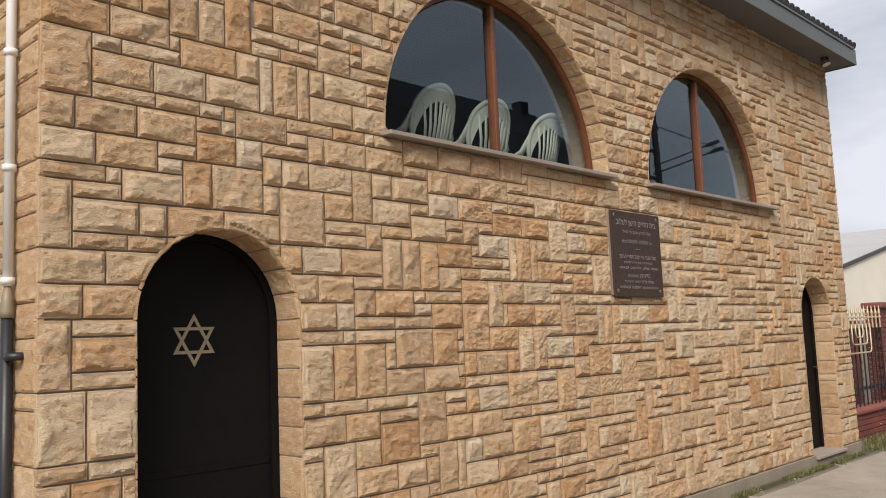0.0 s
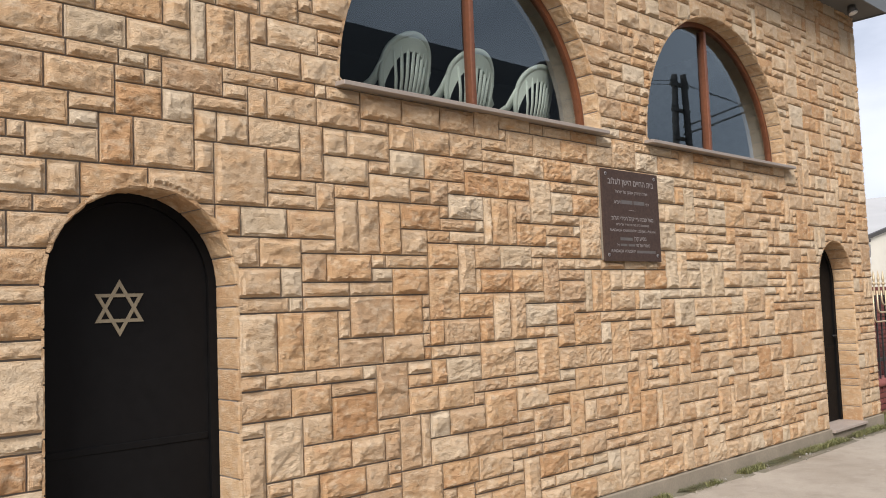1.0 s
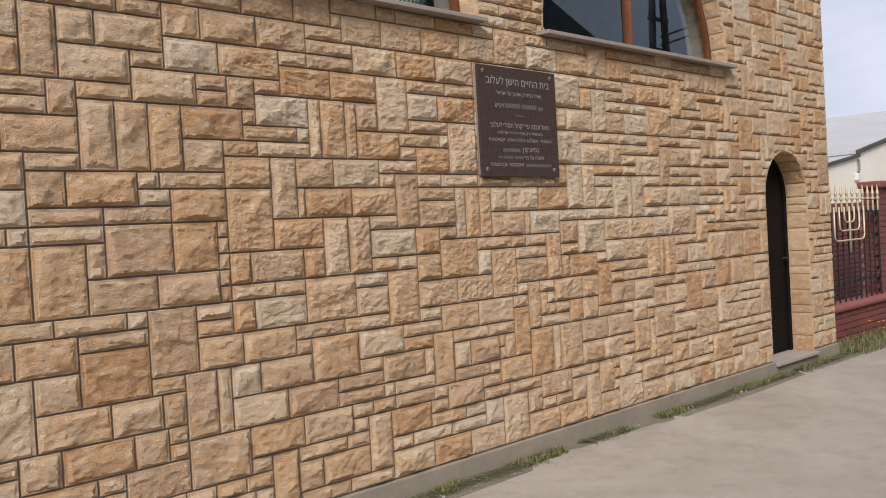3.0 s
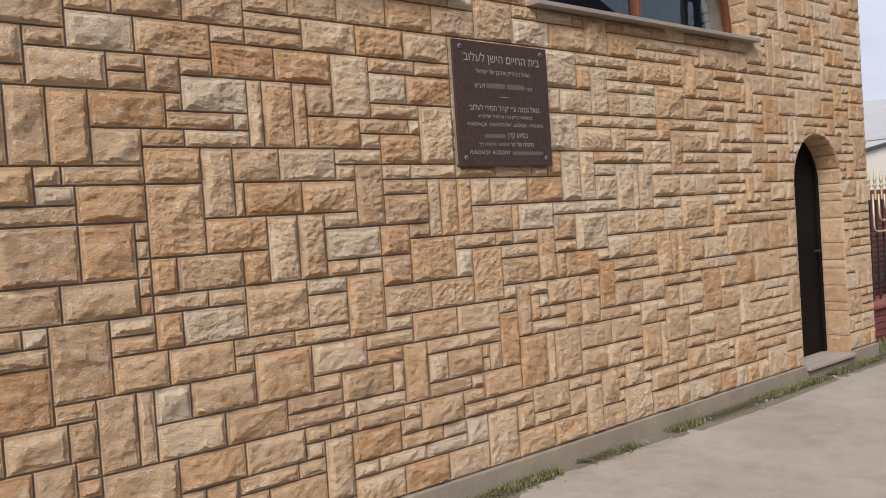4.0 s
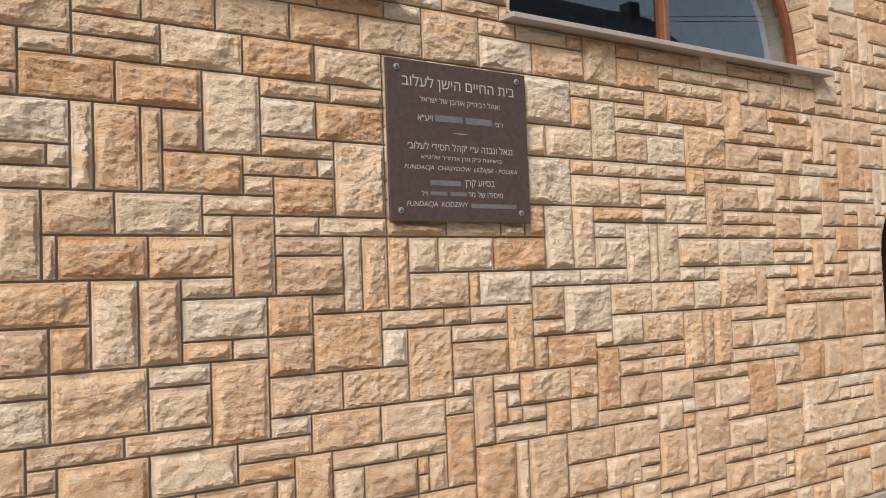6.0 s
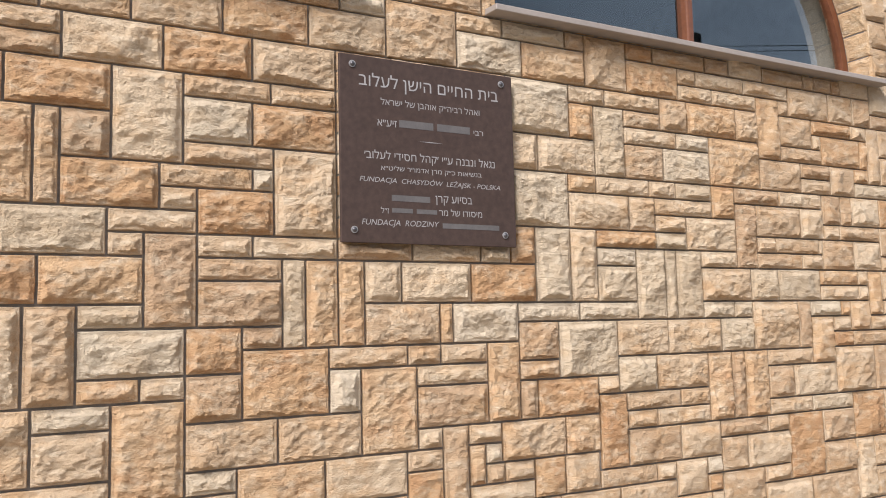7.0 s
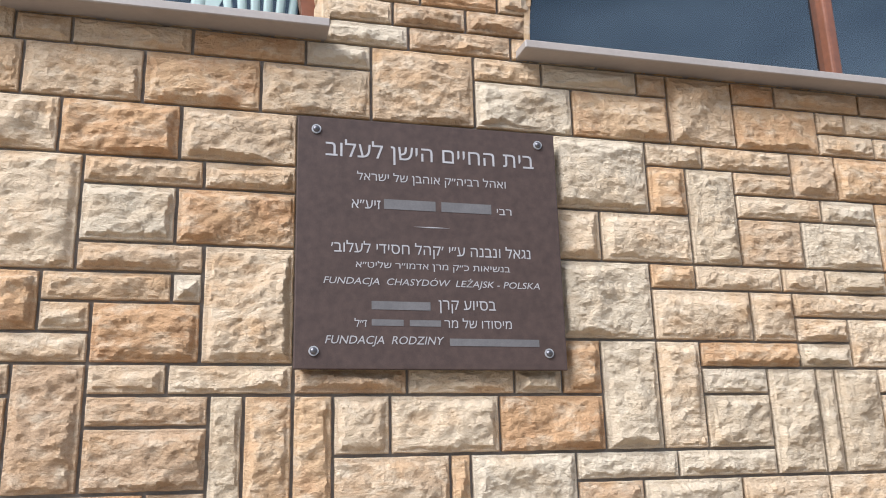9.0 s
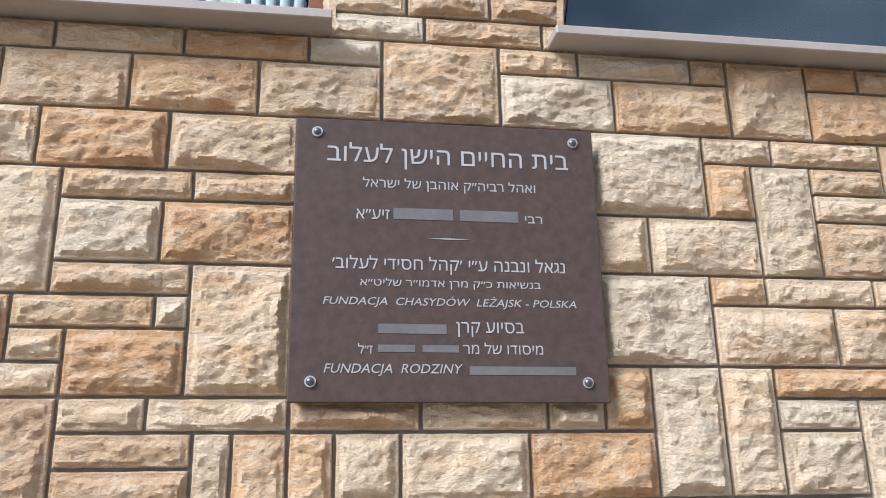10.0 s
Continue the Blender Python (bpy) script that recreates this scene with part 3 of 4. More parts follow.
def lettering(text, cx, cz, width, height, slant=0.0, hebrew=False):
    """One line of raised letters, fitted to its width and height."""
    curve = bpy.data.curves.new("inscription", "FONT")
    curve.body = text[::-1] if hebrew else text
    curve.align_x = "CENTER"
    curve.shear = slant
    curve.resolution_u = 3
    curve.fill_mode = "NONE"
    ob = bpy.data.objects.new("inscription", curve)
    scene.collection.objects.link(ob)
    deps = bpy.context.evaluated_depsgraph_get()
    me = bpy.data.meshes.new_from_object(ob.evaluated_get(deps))
    bpy.data.objects.remove(ob)
    flat = [v.co.xy for v in me.vertices]
    rims = [tuple(e.vertices) for e in me.edges]
    rims = [(b, a) if b > a + 1 else (a, b) for a, b in rims]      # the closing edge runs back to the start
    bpy.data.meshes.remove(me)
    # fill by winding, so that strokes may cross
    points, _, tris, *_ = geometry.delaunay_2d_cdt(flat, rims, [], 0, 1e-6)
    a = np.array([flat[i] for i, _ in rims])
    b = np.array([flat[j] for _, j in rims])
    bm = bmesh.new()
    made = [bm.verts.new((p.x, p.y, 0)) for p in points]
    for tri in tris:
        c = sum((points[k] for k in tri), Vector((0, 0))) / len(tri)
        side = (b[:, 0] - a[:, 0]) * (c.y - a[:, 1]) - (c.x - a[:, 0]) * (b[:, 1] - a[:, 1])
        up = (a[:, 1] <= c.y) & (b[:, 1] > c.y) & (side > 0)
        down = (a[:, 1] > c.y) & (b[:, 1] <= c.y) & (side < 0)
        if up.sum() != down.sum():
            bm.faces.new([made[k] for k in tri])
    bmesh.ops.delete(bm, geom=[v for v in bm.verts if not v.link_faces], context="VERTS")
    xs, ys = [v.co.x for v in bm.verts], [v.co.y for v in bm.verts]
    sx, sz = width / (max(xs) - min(xs)), height / (max(ys) - min(ys))
    mx, my = (max(xs) + min(xs)) / 2, (max(ys) + min(ys)) / 2
    for v in bm.verts:
        v.co = Vector((cx + (v.co.x - mx) * sx, PY - 0.0012, cz + (v.co.y - my) * sz))
    bm.normal_update()
    for face in bm.faces:
        if face.normal.y > 0:
            face.normal_flip()
    return tagged(on_plaque("inscription", bm, LETTER), kind="stuff")


def bars(cx, cz, width, height, words):
    """Plain bars in place of a name."""
    n, gap = words, 0.018
    w = (width - gap * (n - 1)) / n
    for k in range(n):
        x0 = cx - width / 2 + k * (w + gap)
        on_plaque("bar", box(x0, x0 + w, PY - 0.001, PY + 0.001, cz - height / 2, cz + height / 2), BAR)


lettering("בית החיים הישן לעלוב", 0.397, 2.555, 0.641, 0.070, hebrew=True)
lettering("ואהל רביה״ק אוהבן של ישראל", 0.396, 2.477, 0.455, 0.036, hebrew=True)
bars(0.411, 2.398, 0.327, 0.030, 2)
lettering("רבי", 0.615, 2.392, 0.046, 0.019, hebrew=True)
lettering("זיע״א", 0.195, 2.394, 0.084, 0.026, hebrew=True)
on_plaque("ornament", prism([(0.335, 2.333), (0.390, 2.3312), (0.445, 2.333), (0.390, 2.3348)], PY - 0.0012, PY + 0.001), LETTER)
lettering("נגאל ונבנה ע״י ׳קהל חסידי לעלוב׳", 0.393, 2.261, 0.597, 0.046, hebrew=True)
lettering("בנשיאות כ״ק מרן אדמו״ר שליט״א", 0.395, 2.213, 0.460, 0.027, hebrew=True)
lettering("FUNDACJA  CHASYDÓW  LEŻAJSK - POLSKA", 0.395, 2.167, 0.642, 0.032, slant=0.22)
lettering("בסיוע קרן", 0.490, 2.098, 0.172, 0.038, hebrew=True)
bars(0.295, 2.098, 0.170, 0.024, 1)
lettering("מיסודו של מר", 0.521, 2.051, 0.203, 0.029, hebrew=True)
bars(0.310, 2.049, 0.200, 0.018, 2)
lettering("ז״ל", 0.179, 2.048, 0.035, 0.025, hebrew=True)
lettering("FUNDACJA  RODZINY", 0.249, 1.996, 0.338, 0.030, slant=0.22)
bars(0.570, 1.996, 0.270, 0.021, 1)

# ---- eaves and roof ----
EAVE_Y, EAVE_X = -0.33, 5.60
roof = thing("roof", "dark tiled roof with a grey sheet-metal eave", "roof", kind="structure", at=(0, 0, TOP))
part("soffit", box(LEFT - 0.25, EAVE_X, EAVE_Y, THICK + 0.1, 0.0, 0.05), SOFFIT, roof, "flat boarded soffit")
part("fascia", box(LEFT - 0.25, EAVE_X + 0.012, EAVE_Y - 0.015, EAVE_Y, -0.015, 0.19, 0.003), FASCIA, roof, "grey sheet fascia")
part("fascia", box(EAVE_X, EAVE_X + 0.015, EAVE_Y + 0.001, THICK + 6, -0.015, 0.19, 0.003), FASCIA, roof, "grey sheet fascia")
part("gutter", box(LEFT - 0.25, EAVE_X - 0.1, EAVE_Y - 0.03, EAVE_Y - 0.016, 0.172, 0.20, 0.004), FASCIA, roof)
bm = prism([(LEFT - 0.25, 0), (EAVE_X - 0.02, 0), (EAVE_X - 0.02, 1), (LEFT - 0.25, 1)], 0, 1)
for v in bm.verts:
    up = v.co.y
    v.co.z = (0.185 if v.co.z < 0.5 else 0.215) + up * 1.9
    v.co.y = EAVE_Y + 0.05 + up * 4.4
part("roof_deck", bm, TILE, roof)
bm = bmesh.new()
tube([(0, 0, 0), (0, 0.42, 0.18)], [0.075, 0.065], 12, bm, 0.62)
tile_mesh = bpy.data.meshes.new("tile")
bm.to_mesh(tile_mesh)
bm.free()
tile_mesh.materials.append(TILE)
for k in range(66):
    for j in range(2):
        t = new("tile", tile_mesh)
        t.parent = roof
        t.location = (EAVE_X - 0.05 - k * 0.155, EAVE_Y - 0.02 + j * 0.36, 0.235 + j * 0.155)

spot = thing("eave_spotlight", "small round white spotlight under the eave", "lamp", at=(4.98, -0.16, TOP))
part("housing", tube([(0, 0, 0.0), (0, 0, -0.05), (0, -0.015, -0.09)], [0.045, 0.05, 0.06], 16), LAMP_BODY, spot, "dark housing", True)
part("lens", tube([(0, -0.015, -0.091), (0, -0.018, -0.1)], 0.052, 16), WHITE_PIPE, spot, "white lens", True)


# ---- chairs behind the glass ----
def garden_chair(at, turn):
    c = thing("plastic_chair", "pale green moulded plastic garden chair behind the window", "chair", "chairs behind the window")

    def back_at(u, h):
        """A point of the curved back: u across from -1 to 1, h up from the seat."""
        return Vector((0.240 * u * (0.90 + 0.25 * min(h, 0.4)), -0.21 - 0.22 * h + 0.07 * u * u, 0.43 + h))

    hoop = []
    for k in range(25):
        a = math.pi * k / 24
        u = -math.cos(a)
        hoop.append(back_at(u, 0.20 + 0.30 * math.sin(a) ** 0.7))
    rim = [back_at(-0.86, 0.0)] + hoop + [back_at(0.86, 0.0)]
    part("back_rim", tube(rim, 0.026, 8, flat=0.7), CHAIR, c, "", True)
    bm = bmesh.new()
    cols, loops = 18, []
    for k in range(cols + 1):
        u = -0.97 + 1.94 * k / cols
        high = 0.20 + 0.30 * (1 - u * u) ** 0.35
        low = max(0.04, high - 0.12 - 0.16 * abs(u) ** 3)
        loops.append([bm.verts.new(back_at(u, h) + Vector((0, dy, 0))) for h, dy in ((high, -0.008), (low, -0.008), (low, 0.008), (high, 0.008))])
    for p, q in zip(loops, loops[1:]):
        for m in range(4):
            bm.faces.new((p[m], p[(m + 1) % 4], q[(m + 1) % 4], q[m]))
    bmesh.ops.recalc_face_normals(bm, faces=bm.faces)
    part("top_panel", bm, CHAIR, c, "", False)
    for k in range(7):
        u = -0.66 + 0.22 * k
        a, b = back_at(u * 0.72, 0.0), back_at(u * 1.02, 0.42 - 0.10 * u * u)
        part("back_slat", tube([a, a.lerp(b, 0.5) + Vector((0, -0.012, 0)), b], 0.017, 6, flat=0.4), CHAIR, c, "", True)
    bm = box(-0.22, 0.22, -0.21, 0.22, 0.40, 0.43, 0.015)
    part("seat", bm, CHAIR, c, "", True)
    for s in (-1, 1):
        sh = back_at(s * 0.97, 0.30)
        arm = [sh, back_at(s * 1.02, 0.22) + Vector((0, 0.03, 0)), Vector((s * 0.275, -0.14, 0.585)), Vector((s * 0.295, -0.05, 0.545)), Vector((s * 0.30, 0.14, 0.545)), Vector((s * 0.26, 0.23, 0.43))]
        part("armrest", tube(arm, [0.035, 0.042, 0.042, 0.038, 0.03, 0.02], 10, flat=0.45), CHAIR, c, "", True)
        for y in (-0.24, 0.23):
            part("leg", tube([(s * 0.23, y * 0.9, 0.43), (s * 0.27, y * 1.12, 0.0)], [0.028, 0.02], 8), CHAIR, c, "", True)
    c.matrix_basis = pose(*at, 0, 0, turn)
    return c


first_chair = garden_chair((-1.51, 0.78, 2.63), 4)
for x, y, turn in ((-0.82, 0.79, -2), (-0.10, 0.78, 5)):
    copy_thing(first_chair, pose(x, y, 2.63, 0, 0, turn))

card = thing("cardboard_box", "small pale cardboard box on the inner window ledge", "box", at=(-0.03, 0.36, SILL_Z - 0.01))
part("body", box(-0.06, 0.06, -0.05, 0.05, 0.0, 0.12, 0.003), CARD, card)
part("flap", box(-0.062, 0.062, -0.052, 0.0, 0.1205, 0.124), CARD, card)

# ---- downpipe at the side wall ----
pipe = thing("downpipe", "rainwater downpipe, white above and black below", "pipe", at=(LEFT - 0.035, 0.285, 0.0))
part("upper_pipe", tube([(0, 0, 1.94), (0, 0, TOP - 0.02)], 0.023, 16), WHITE_PIPE, pipe, "white plastic pipe", True)
part("lower_pipe", tube([(0, 0, 0.05), (0, 0, 1.81)], 0.028, 16), BLACK_PIPE, pipe, "black plastic pipe", True)
part("reducer", tube([(0, 0, 1.79), (0, 0, 1.82), (0, 0, 1.86), (0, 0, 1.95)], [0.033, 0.033, 0.030, 0.014], 16), BRASS, pipe, "dull tapered sleeve", True)
for z in (1.95, 2.49, 3.06, 3.9):
    part("pipe_collar", tube([(0, 0, z), (0, 0, z + 0.03)], 0.032, 16), WHITE_PIPE, pipe, "", True)
part("bracket", tube([(0, 0.0, 1.61), (-0.01, -0.05, 1.61), (-0.015, -0.09, 1.61), (0.02, -0.10, 1.61), (0.06, -0.10, 1.61)], 0.020, 10), BLACK_PIPE, pipe, "black pipe bracket", True)

# ---- brick fence beside the building ----
FX0, FX1, FY = RIGHT + 0.02, 14.0, 0.27
fence_wall = thing("fence_wall", "low red brick garden wall with a rounded coping", "wall", kind="structure", at=(FX0, FY, 0))
part("core", box(0, FX1 - FX0, 0.02, 0.22, -0.05, 0.36), MORTAR, fence_wall)
part("coping", box(-0.0, FX1 - FX0, -0.04, 0.28, 0.36, 0.45, 0.035), RED_COPING, fence_wall, "rounded red coping", True)
brick_mesh = bpy.data.meshes.new("brick")
bm = box(0, 0.24, 0, 0.05, 0, 0.062, 0.004)
bm.to_mesh(brick_mesh)
bm.free()
brick_mesh.materials.append(RED_BRICK)
for j in range(5):
    for k in range(22):
        x = k * 0.252 + (0.126 if j % 2 else 0.0)
        b = new("brick", brick_mesh)
        b.parent = fence_wall
        b.location = (x, -0.002 + 0.004 * ((k * 7 + j * 3) % 3) / 3, 0.0 + j * 0.0735)

pillar = thing("brick_pillar", "broad red brick gate pier with a flat cap", "pillar", at=(7.88, 0.405, 0))
part("shaft", box(-0.02, 0.98, -0.02, 0.15, 0, 1.84), MORTAR, pillar)
part("cap", box(-0.08, 1.06, -0.09, 0.215, 1.84, 1.93, 0.02), RED_COPING, pillar, "red pier cap")
for j in range(25):
    for k in range(4):
        b = new("brick", brick_mesh)
        b.parent = pillar
        b.location = (-0.03 + k * 0.252 - (0.05 if j % 2 else 0), -0.032, j * 0.0735)
    b = new("brick", brick_mesh)
    b.parent = pillar
    b.rotation_euler = (0, 0, radians(-90))
    b.location = (-0.032, 0.185, j * 0.0735)
    b.scale.x = 0.72
yard_wall = tagged(finish("yard_wall", box(7.2, 16.0, 1.5, 1.7, -0.05, 1.68, 0.01), MORTAR), "red brick yard wall behind the railing", "wall", kind="structure")

for j in range(23):
    for k in range(12):
        b = new("brick", brick_mesh)
        b.parent = yard_wall
        b.location = (7.2 + k * 0.252 - (0.10 if j % 2 else 0.0), 1.468, j * 0.0735)

fence = thing("iron_fence", "dark iron railing with gilded spear tips", "fence", at=(FX0 + 0.05, FY + 0.10, 0.45))
L = 2.24
for z in (0.22, 1.08):
    part("rail", box(0, L, -0.012, 0.012, z, z + 0.045, 0.003), IRON, fence)
for k in range(14):
    x = 0.05 + k * 0.165
    part("bar", box(x - 0.009, x + 0.009, -0.030, -0.0125, 0.0, 1.30), IRON, fence)
    part("spear_tip", tube([(x, -0.021, 1.10), (x, -0.021, 1.235), (x, -0.021, 1.245), (x, -0.021, 1.265), (x, -0.021, 1.275), (x, -0.021, 1.32), (x, -0.021, 1.43)], [0.0125, 0.0125, 0.026, 0.026, 0.012, 0.021, 0.003], 8), GOLD, fence, "gilded spear tip")
MX, MY = 1.18, -0.052
for r, low in ((0.15, 0.97), (0.30, 0.87), (0.45, 0.75)):
    pts = [(MX - r, MY, 1.16)] + [(MX - r + 0.07 * (1 - math.cos(radians(q))), MY, low + 0.07 - 0.07 * math.sin(radians(q))) for q in (0, 30, 60, 90)]
    pts += [(2 * MX - x, y, z) for x, y, z in pts[::-1]]
    part("branch", tube(pts, 0.011, 8), GOLD, fence, "gilded lamp-stand branch", True)
part("stem", tube([(MX, MY, 0.60), (MX, MY, 1.16)], 0.013, 8), GOLD, fence, "gilded lamp-stand stem", True)


# ---- buildings beyond ----
def shed(name, label, x0, x1, y0, y1, z0, z1, wall, over):
    """A long building whose front edge rises from z0 to z1."""
    s = thing(name, label, "building", at=(x0, y0, 0))
    w = x1 - x0
    bm = prism([(0, -0.1), (w, -0.1), (w, z1), (0, z0)], 0, y1 - y0)
    part("wall", bm, wall, s)
    bm = prism([(-0.4, z0 - 0.07), (w + 0.02, z1 - 0.01), (w + 0.02, z1 + 0.12), (-0.4, z0 + 0.06)], -0.1, 0.05)
    part("roof_edge", bm, over, s, "dark roof edge")
    bm = prism([(-0.4, z0 - 0.05), (w, z1), (w, z1 + 0.10), (-0.4, z0 + 0.05)], 0.052, y1 - y0 + 0.2)
    part("roof", bm, GREY_SHEET, s, "light grey sheet roof")
    return s


white_house = shed("white_house", "cream rendered outbuilding with a dark sloping roof edge", 25.0, 32.7, 10.0, 15.5, 2.68, 3.74, WHITE_RENDER, DARK_EDGE)
bm = prism([(0, -0.1), (11.5, -0.1), (11.5, 6.0), (0, 3.86)], 0, 5.5)
bmesh.ops.translate(bm, vec=(7.7, 0, 0), verts=bm.verts)
part("wall", bm, WHITE_RENDER, white_house)
bm = prism([(7.62, 3.86), (19.4, 6.05), (19.4, 6.21), (7.62, 4.02)], -0.1, 0.05)
part("roof_edge", bm, DARK_EDGE, white_house, "dark roof edge")
bm = prism([(7.64, 3.87), (19.4, 6.06), (19.4, 6.19), (7.64, 4.0)], 0.052, 5.6)
part("roof", bm, GREY_SHEET, white_house, "light grey sheet roof")
part("wall_pipe", tube([(7.62, -0.06, 3.62), (7.62, -0.06, 3.2), (7.5, -0.06, 3.05)], 0.05, 8), POLE, white_house, "", True)
part("lamp_box", box(7.2, 7.5, -0.16, 0.0, 2.75, 3.05, 0.04), WHITE_PIPE, white_house)
hall = shed("grey_hall", "long pale building with a light grey sheet roof", 40.0, 130.0, 16.0, 29.0, 2.6, 4.0, WHITE_RENDER, DARK_EDGE)
bm = prism([(0, 0), (90, 0), (90, 1), (0, 1)], 0, 1)
for v in bm.verts:
    back = v.co.y
    v.co.z = 3.4 + back * (3.05 + v.co.x * 0.102) - (0.2 if v.co.z < 0.5 else 0.0)
    v.co.y = 0.5 + back * 12
part("roof_slope", bm, GREY_SHEET, hall, "light grey sheet roof")
part("vent", box(40.6, 41.6, 8.2, 8.8, 8.3, 9.1, 0.03), DARK_EDGE, hall)

# ---- house across the street ----
opposite = thing("dark_roofed_house", "house across the street with a dark ridged roof", "house", at=(9.0, -13.0, -0.05))
part("wall", box(-10, 7.2, -4, 4, 0, 5.2), DARK_WALL, opposite)
bm = bmesh.new()
corners = [(-10.4, -4.5, 5.0), (7.6, -4.5, 5.0), (7.6, 4.5, 5.0), (-10.4, 4.5, 5.0), (-10.4, 0, 9.2), (7.6, 0, 9.2)]
vs = [bm.verts.new(p) for p in corners]
for q in ((0, 1, 5, 4), (2, 3, 4, 5), (0, 4, 3), (1, 2, 5), (3, 2, 1, 0)):
    bm.faces.new([vs[k] for k in q])
bmesh.ops.recalc_face_normals(bm, faces=bm.faces)
part("roof", bm, DARK_ROOF, opposite)
part("chimney", box(6.6, 7.0, -0.2, 0.2, 8.0, 9.5, 0.02), DARK_WALL, opposite)

# ---- pole across the street ----
pole = thing("utility_pole", "twin-legged concrete utility pole with lamp arms and wires", "pole", at=(18.2, -9.6, -0.05))
for s in (-1, 1):
    part("leg", tube([(s * 0.40, s * 0.2, 0), (s * 0.14, s * 0.07, 8.7)], [0.14, 0.10], 8), POLE, pole)
for z in (6.6, 7.5, 8.3):
    part("crossarm", box(-0.5, 0.5, -0.05, 0.05, z, z + 0.1, 0.01), POLE, pole)
    for x in (-0.42, 0.42):
        part("insulator", tube([(x, 0, z + 0.1), (x, 0, z + 0.17), (x, 0, z + 0.25)], [0.03, 0.06, 0.03], 8), LAMP_BODY, pole)
for x0, z0, x1, z1 in ((0.1, 7.05, 4.75, 8.5), (0.1, 6.8, 5.1, 8.3)):
    dx, dz = (x1 - x0) / 5.0, (z1 - z0) / 5.0
    part("lamp_arm", tube([(x0, 0, z0), (x0 + 2 * dx, 0, z0 + 2 * dz), (x0 + 4.2 * dx, 0, z0 + 4.3 * dz)], 0.032, 8), LAMP_ARM, pole, "", True)
    part("lamp_head", tube([(x1 - 1.0 * dx, 0, z1 - 1.0 * dz), (x1 - 0.7 * dx, 0, z1 - 0.6 * dz), (x1 - 0.1 * dx, 0, z1), (x1, 0, z1 - 0.02)], [0.04, 0.12, 0.13, 0.05], 10, flat=0.6), LAMP_BODY, pole, "street lamp head", True)
for x in (-0.42, 0.42):
    for side in (-1, 1):
        pts = [(x + side * 30 * k / 8, side * 4.0 * k / 8, 8.45 - 1.1 * math.sin(math.pi * k / 8)) for k in range(9)]
        part("wire", tube(pts, 0.009, 5), LAMP_BODY, pole)


# ---- weeds at the foot of the wall ----
def blades(count, x0, x1, y0, y1, tall, seed, clump=0.0):
    rnd = random.Random(seed)
    verts, faces = [], []
    while count > 0:
        x, y = rnd.uniform(x0, x1), rnd.uniform(y0, y1)
        if clump and noise.noise((x * 1.7, y * 3.0, seed)) < clump:
            count -= 0.3
            continue
        count -= 1
        h = tall * rnd.uniform(0.35, 1.0)
        a, lean, w = rnd.uniform(0, 6.28), rnd.uniform(0.1, 0.9) * h, rnd.uniform(0.0015, 0.0045)
        dx, dy = math.cos(a), math.sin(a)
        n = len(verts)
        z0 = -0.03
        verts += [(x - dy * w, y + dx * w, z0), (x + dy * w, y - dx * w, z0),
                  (x + dx * lean * 0.35 - dy * w, y + dy * lean * 0.35 + dx * w, z0 + h * 0.6), (x + dx * lean * 0.35 + dy * w, y + dy * lean * 0.35 - dx * w, z0 + h * 0.6),
                  (x + dx * lean, y + dy * lean, z0 + h)]
        faces += [(n, n + 1, n + 3, n + 2), (n + 2, n + 3, n + 4)]
    return verts, faces


tagged(from_lists("weeds", *blades(12000, -3.2, 5.8, -0.12, -0.012, 0.07, 3, 0.03), GRASS), "low green weeds along the foot of the wall", "weeds", kind="stuff")


def moss(count, seed):
    """Low cushions of small leaves creeping over the pavement's edge."""
    rnd_ = random.Random(seed)
    verts, faces = [], []
    while count:
        x, y = rnd_.uniform(-3.2, 5.6), -0.02 - abs(rnd_.gauss(0, 0.055))
        if noise.noise((x * 0.9, 0.0, seed)) + 0.5 * noise.noise((x * 3.7, y * 4, seed)) < -0.12:
            continue
        count -= 1
        a, s_, z = rnd_.uniform(0, 6.28), rnd_.uniform(0.004, 0.011), -0.012 + rnd_.uniform(0, 0.030) * max(0.2, 1 + y * 6)
        dx, dy, lift = math.cos(a) * s_, math.sin(a) * s_, rnd_.uniform(-0.5, 0.9) * s_
        n = len(verts)
        verts += [(x - dx, y - dy, z), (x - dy * 0.45, y + dx * 0.45, z + lift * 0.6), (x + dx, y + dy, z + lift), (x + dy * 0.45, y - dx * 0.45, z + lift * 0.6)]
        faces.append((n, n + 1, n + 2, n + 3))
    return verts, faces


tagged(from_lists("moss", *moss(26000, 8), MOSS), "olive moss and small leaves at the pavement's edge", "moss", kind="stuff")
tagged(from_lists("grass", *blades(3600, 5.6, 9.5, -0.25, 0.24, 0.15, 5, 0.0), GRASS), "taller grass at the foot of the brick wall", "grass", kind="stuff")
bm = bmesh.new()
rnd = random.Random(11)
for k in range(24):
    bmesh.ops.create_icosphere(bm, subdivisions=1, radius=0.018, matrix=Matrix.LocRotScale((rnd.uniform(6.8, 9.0), rnd.uniform(-0.2, 0.2), rnd.uniform(0.12, 0.2)), None, (1, 1, 0.5)))
tagged(finish("flowers", bm, FLOWER), "small orange flowers in the grass", "flowers", kind="stuff")
bm = bmesh.new()
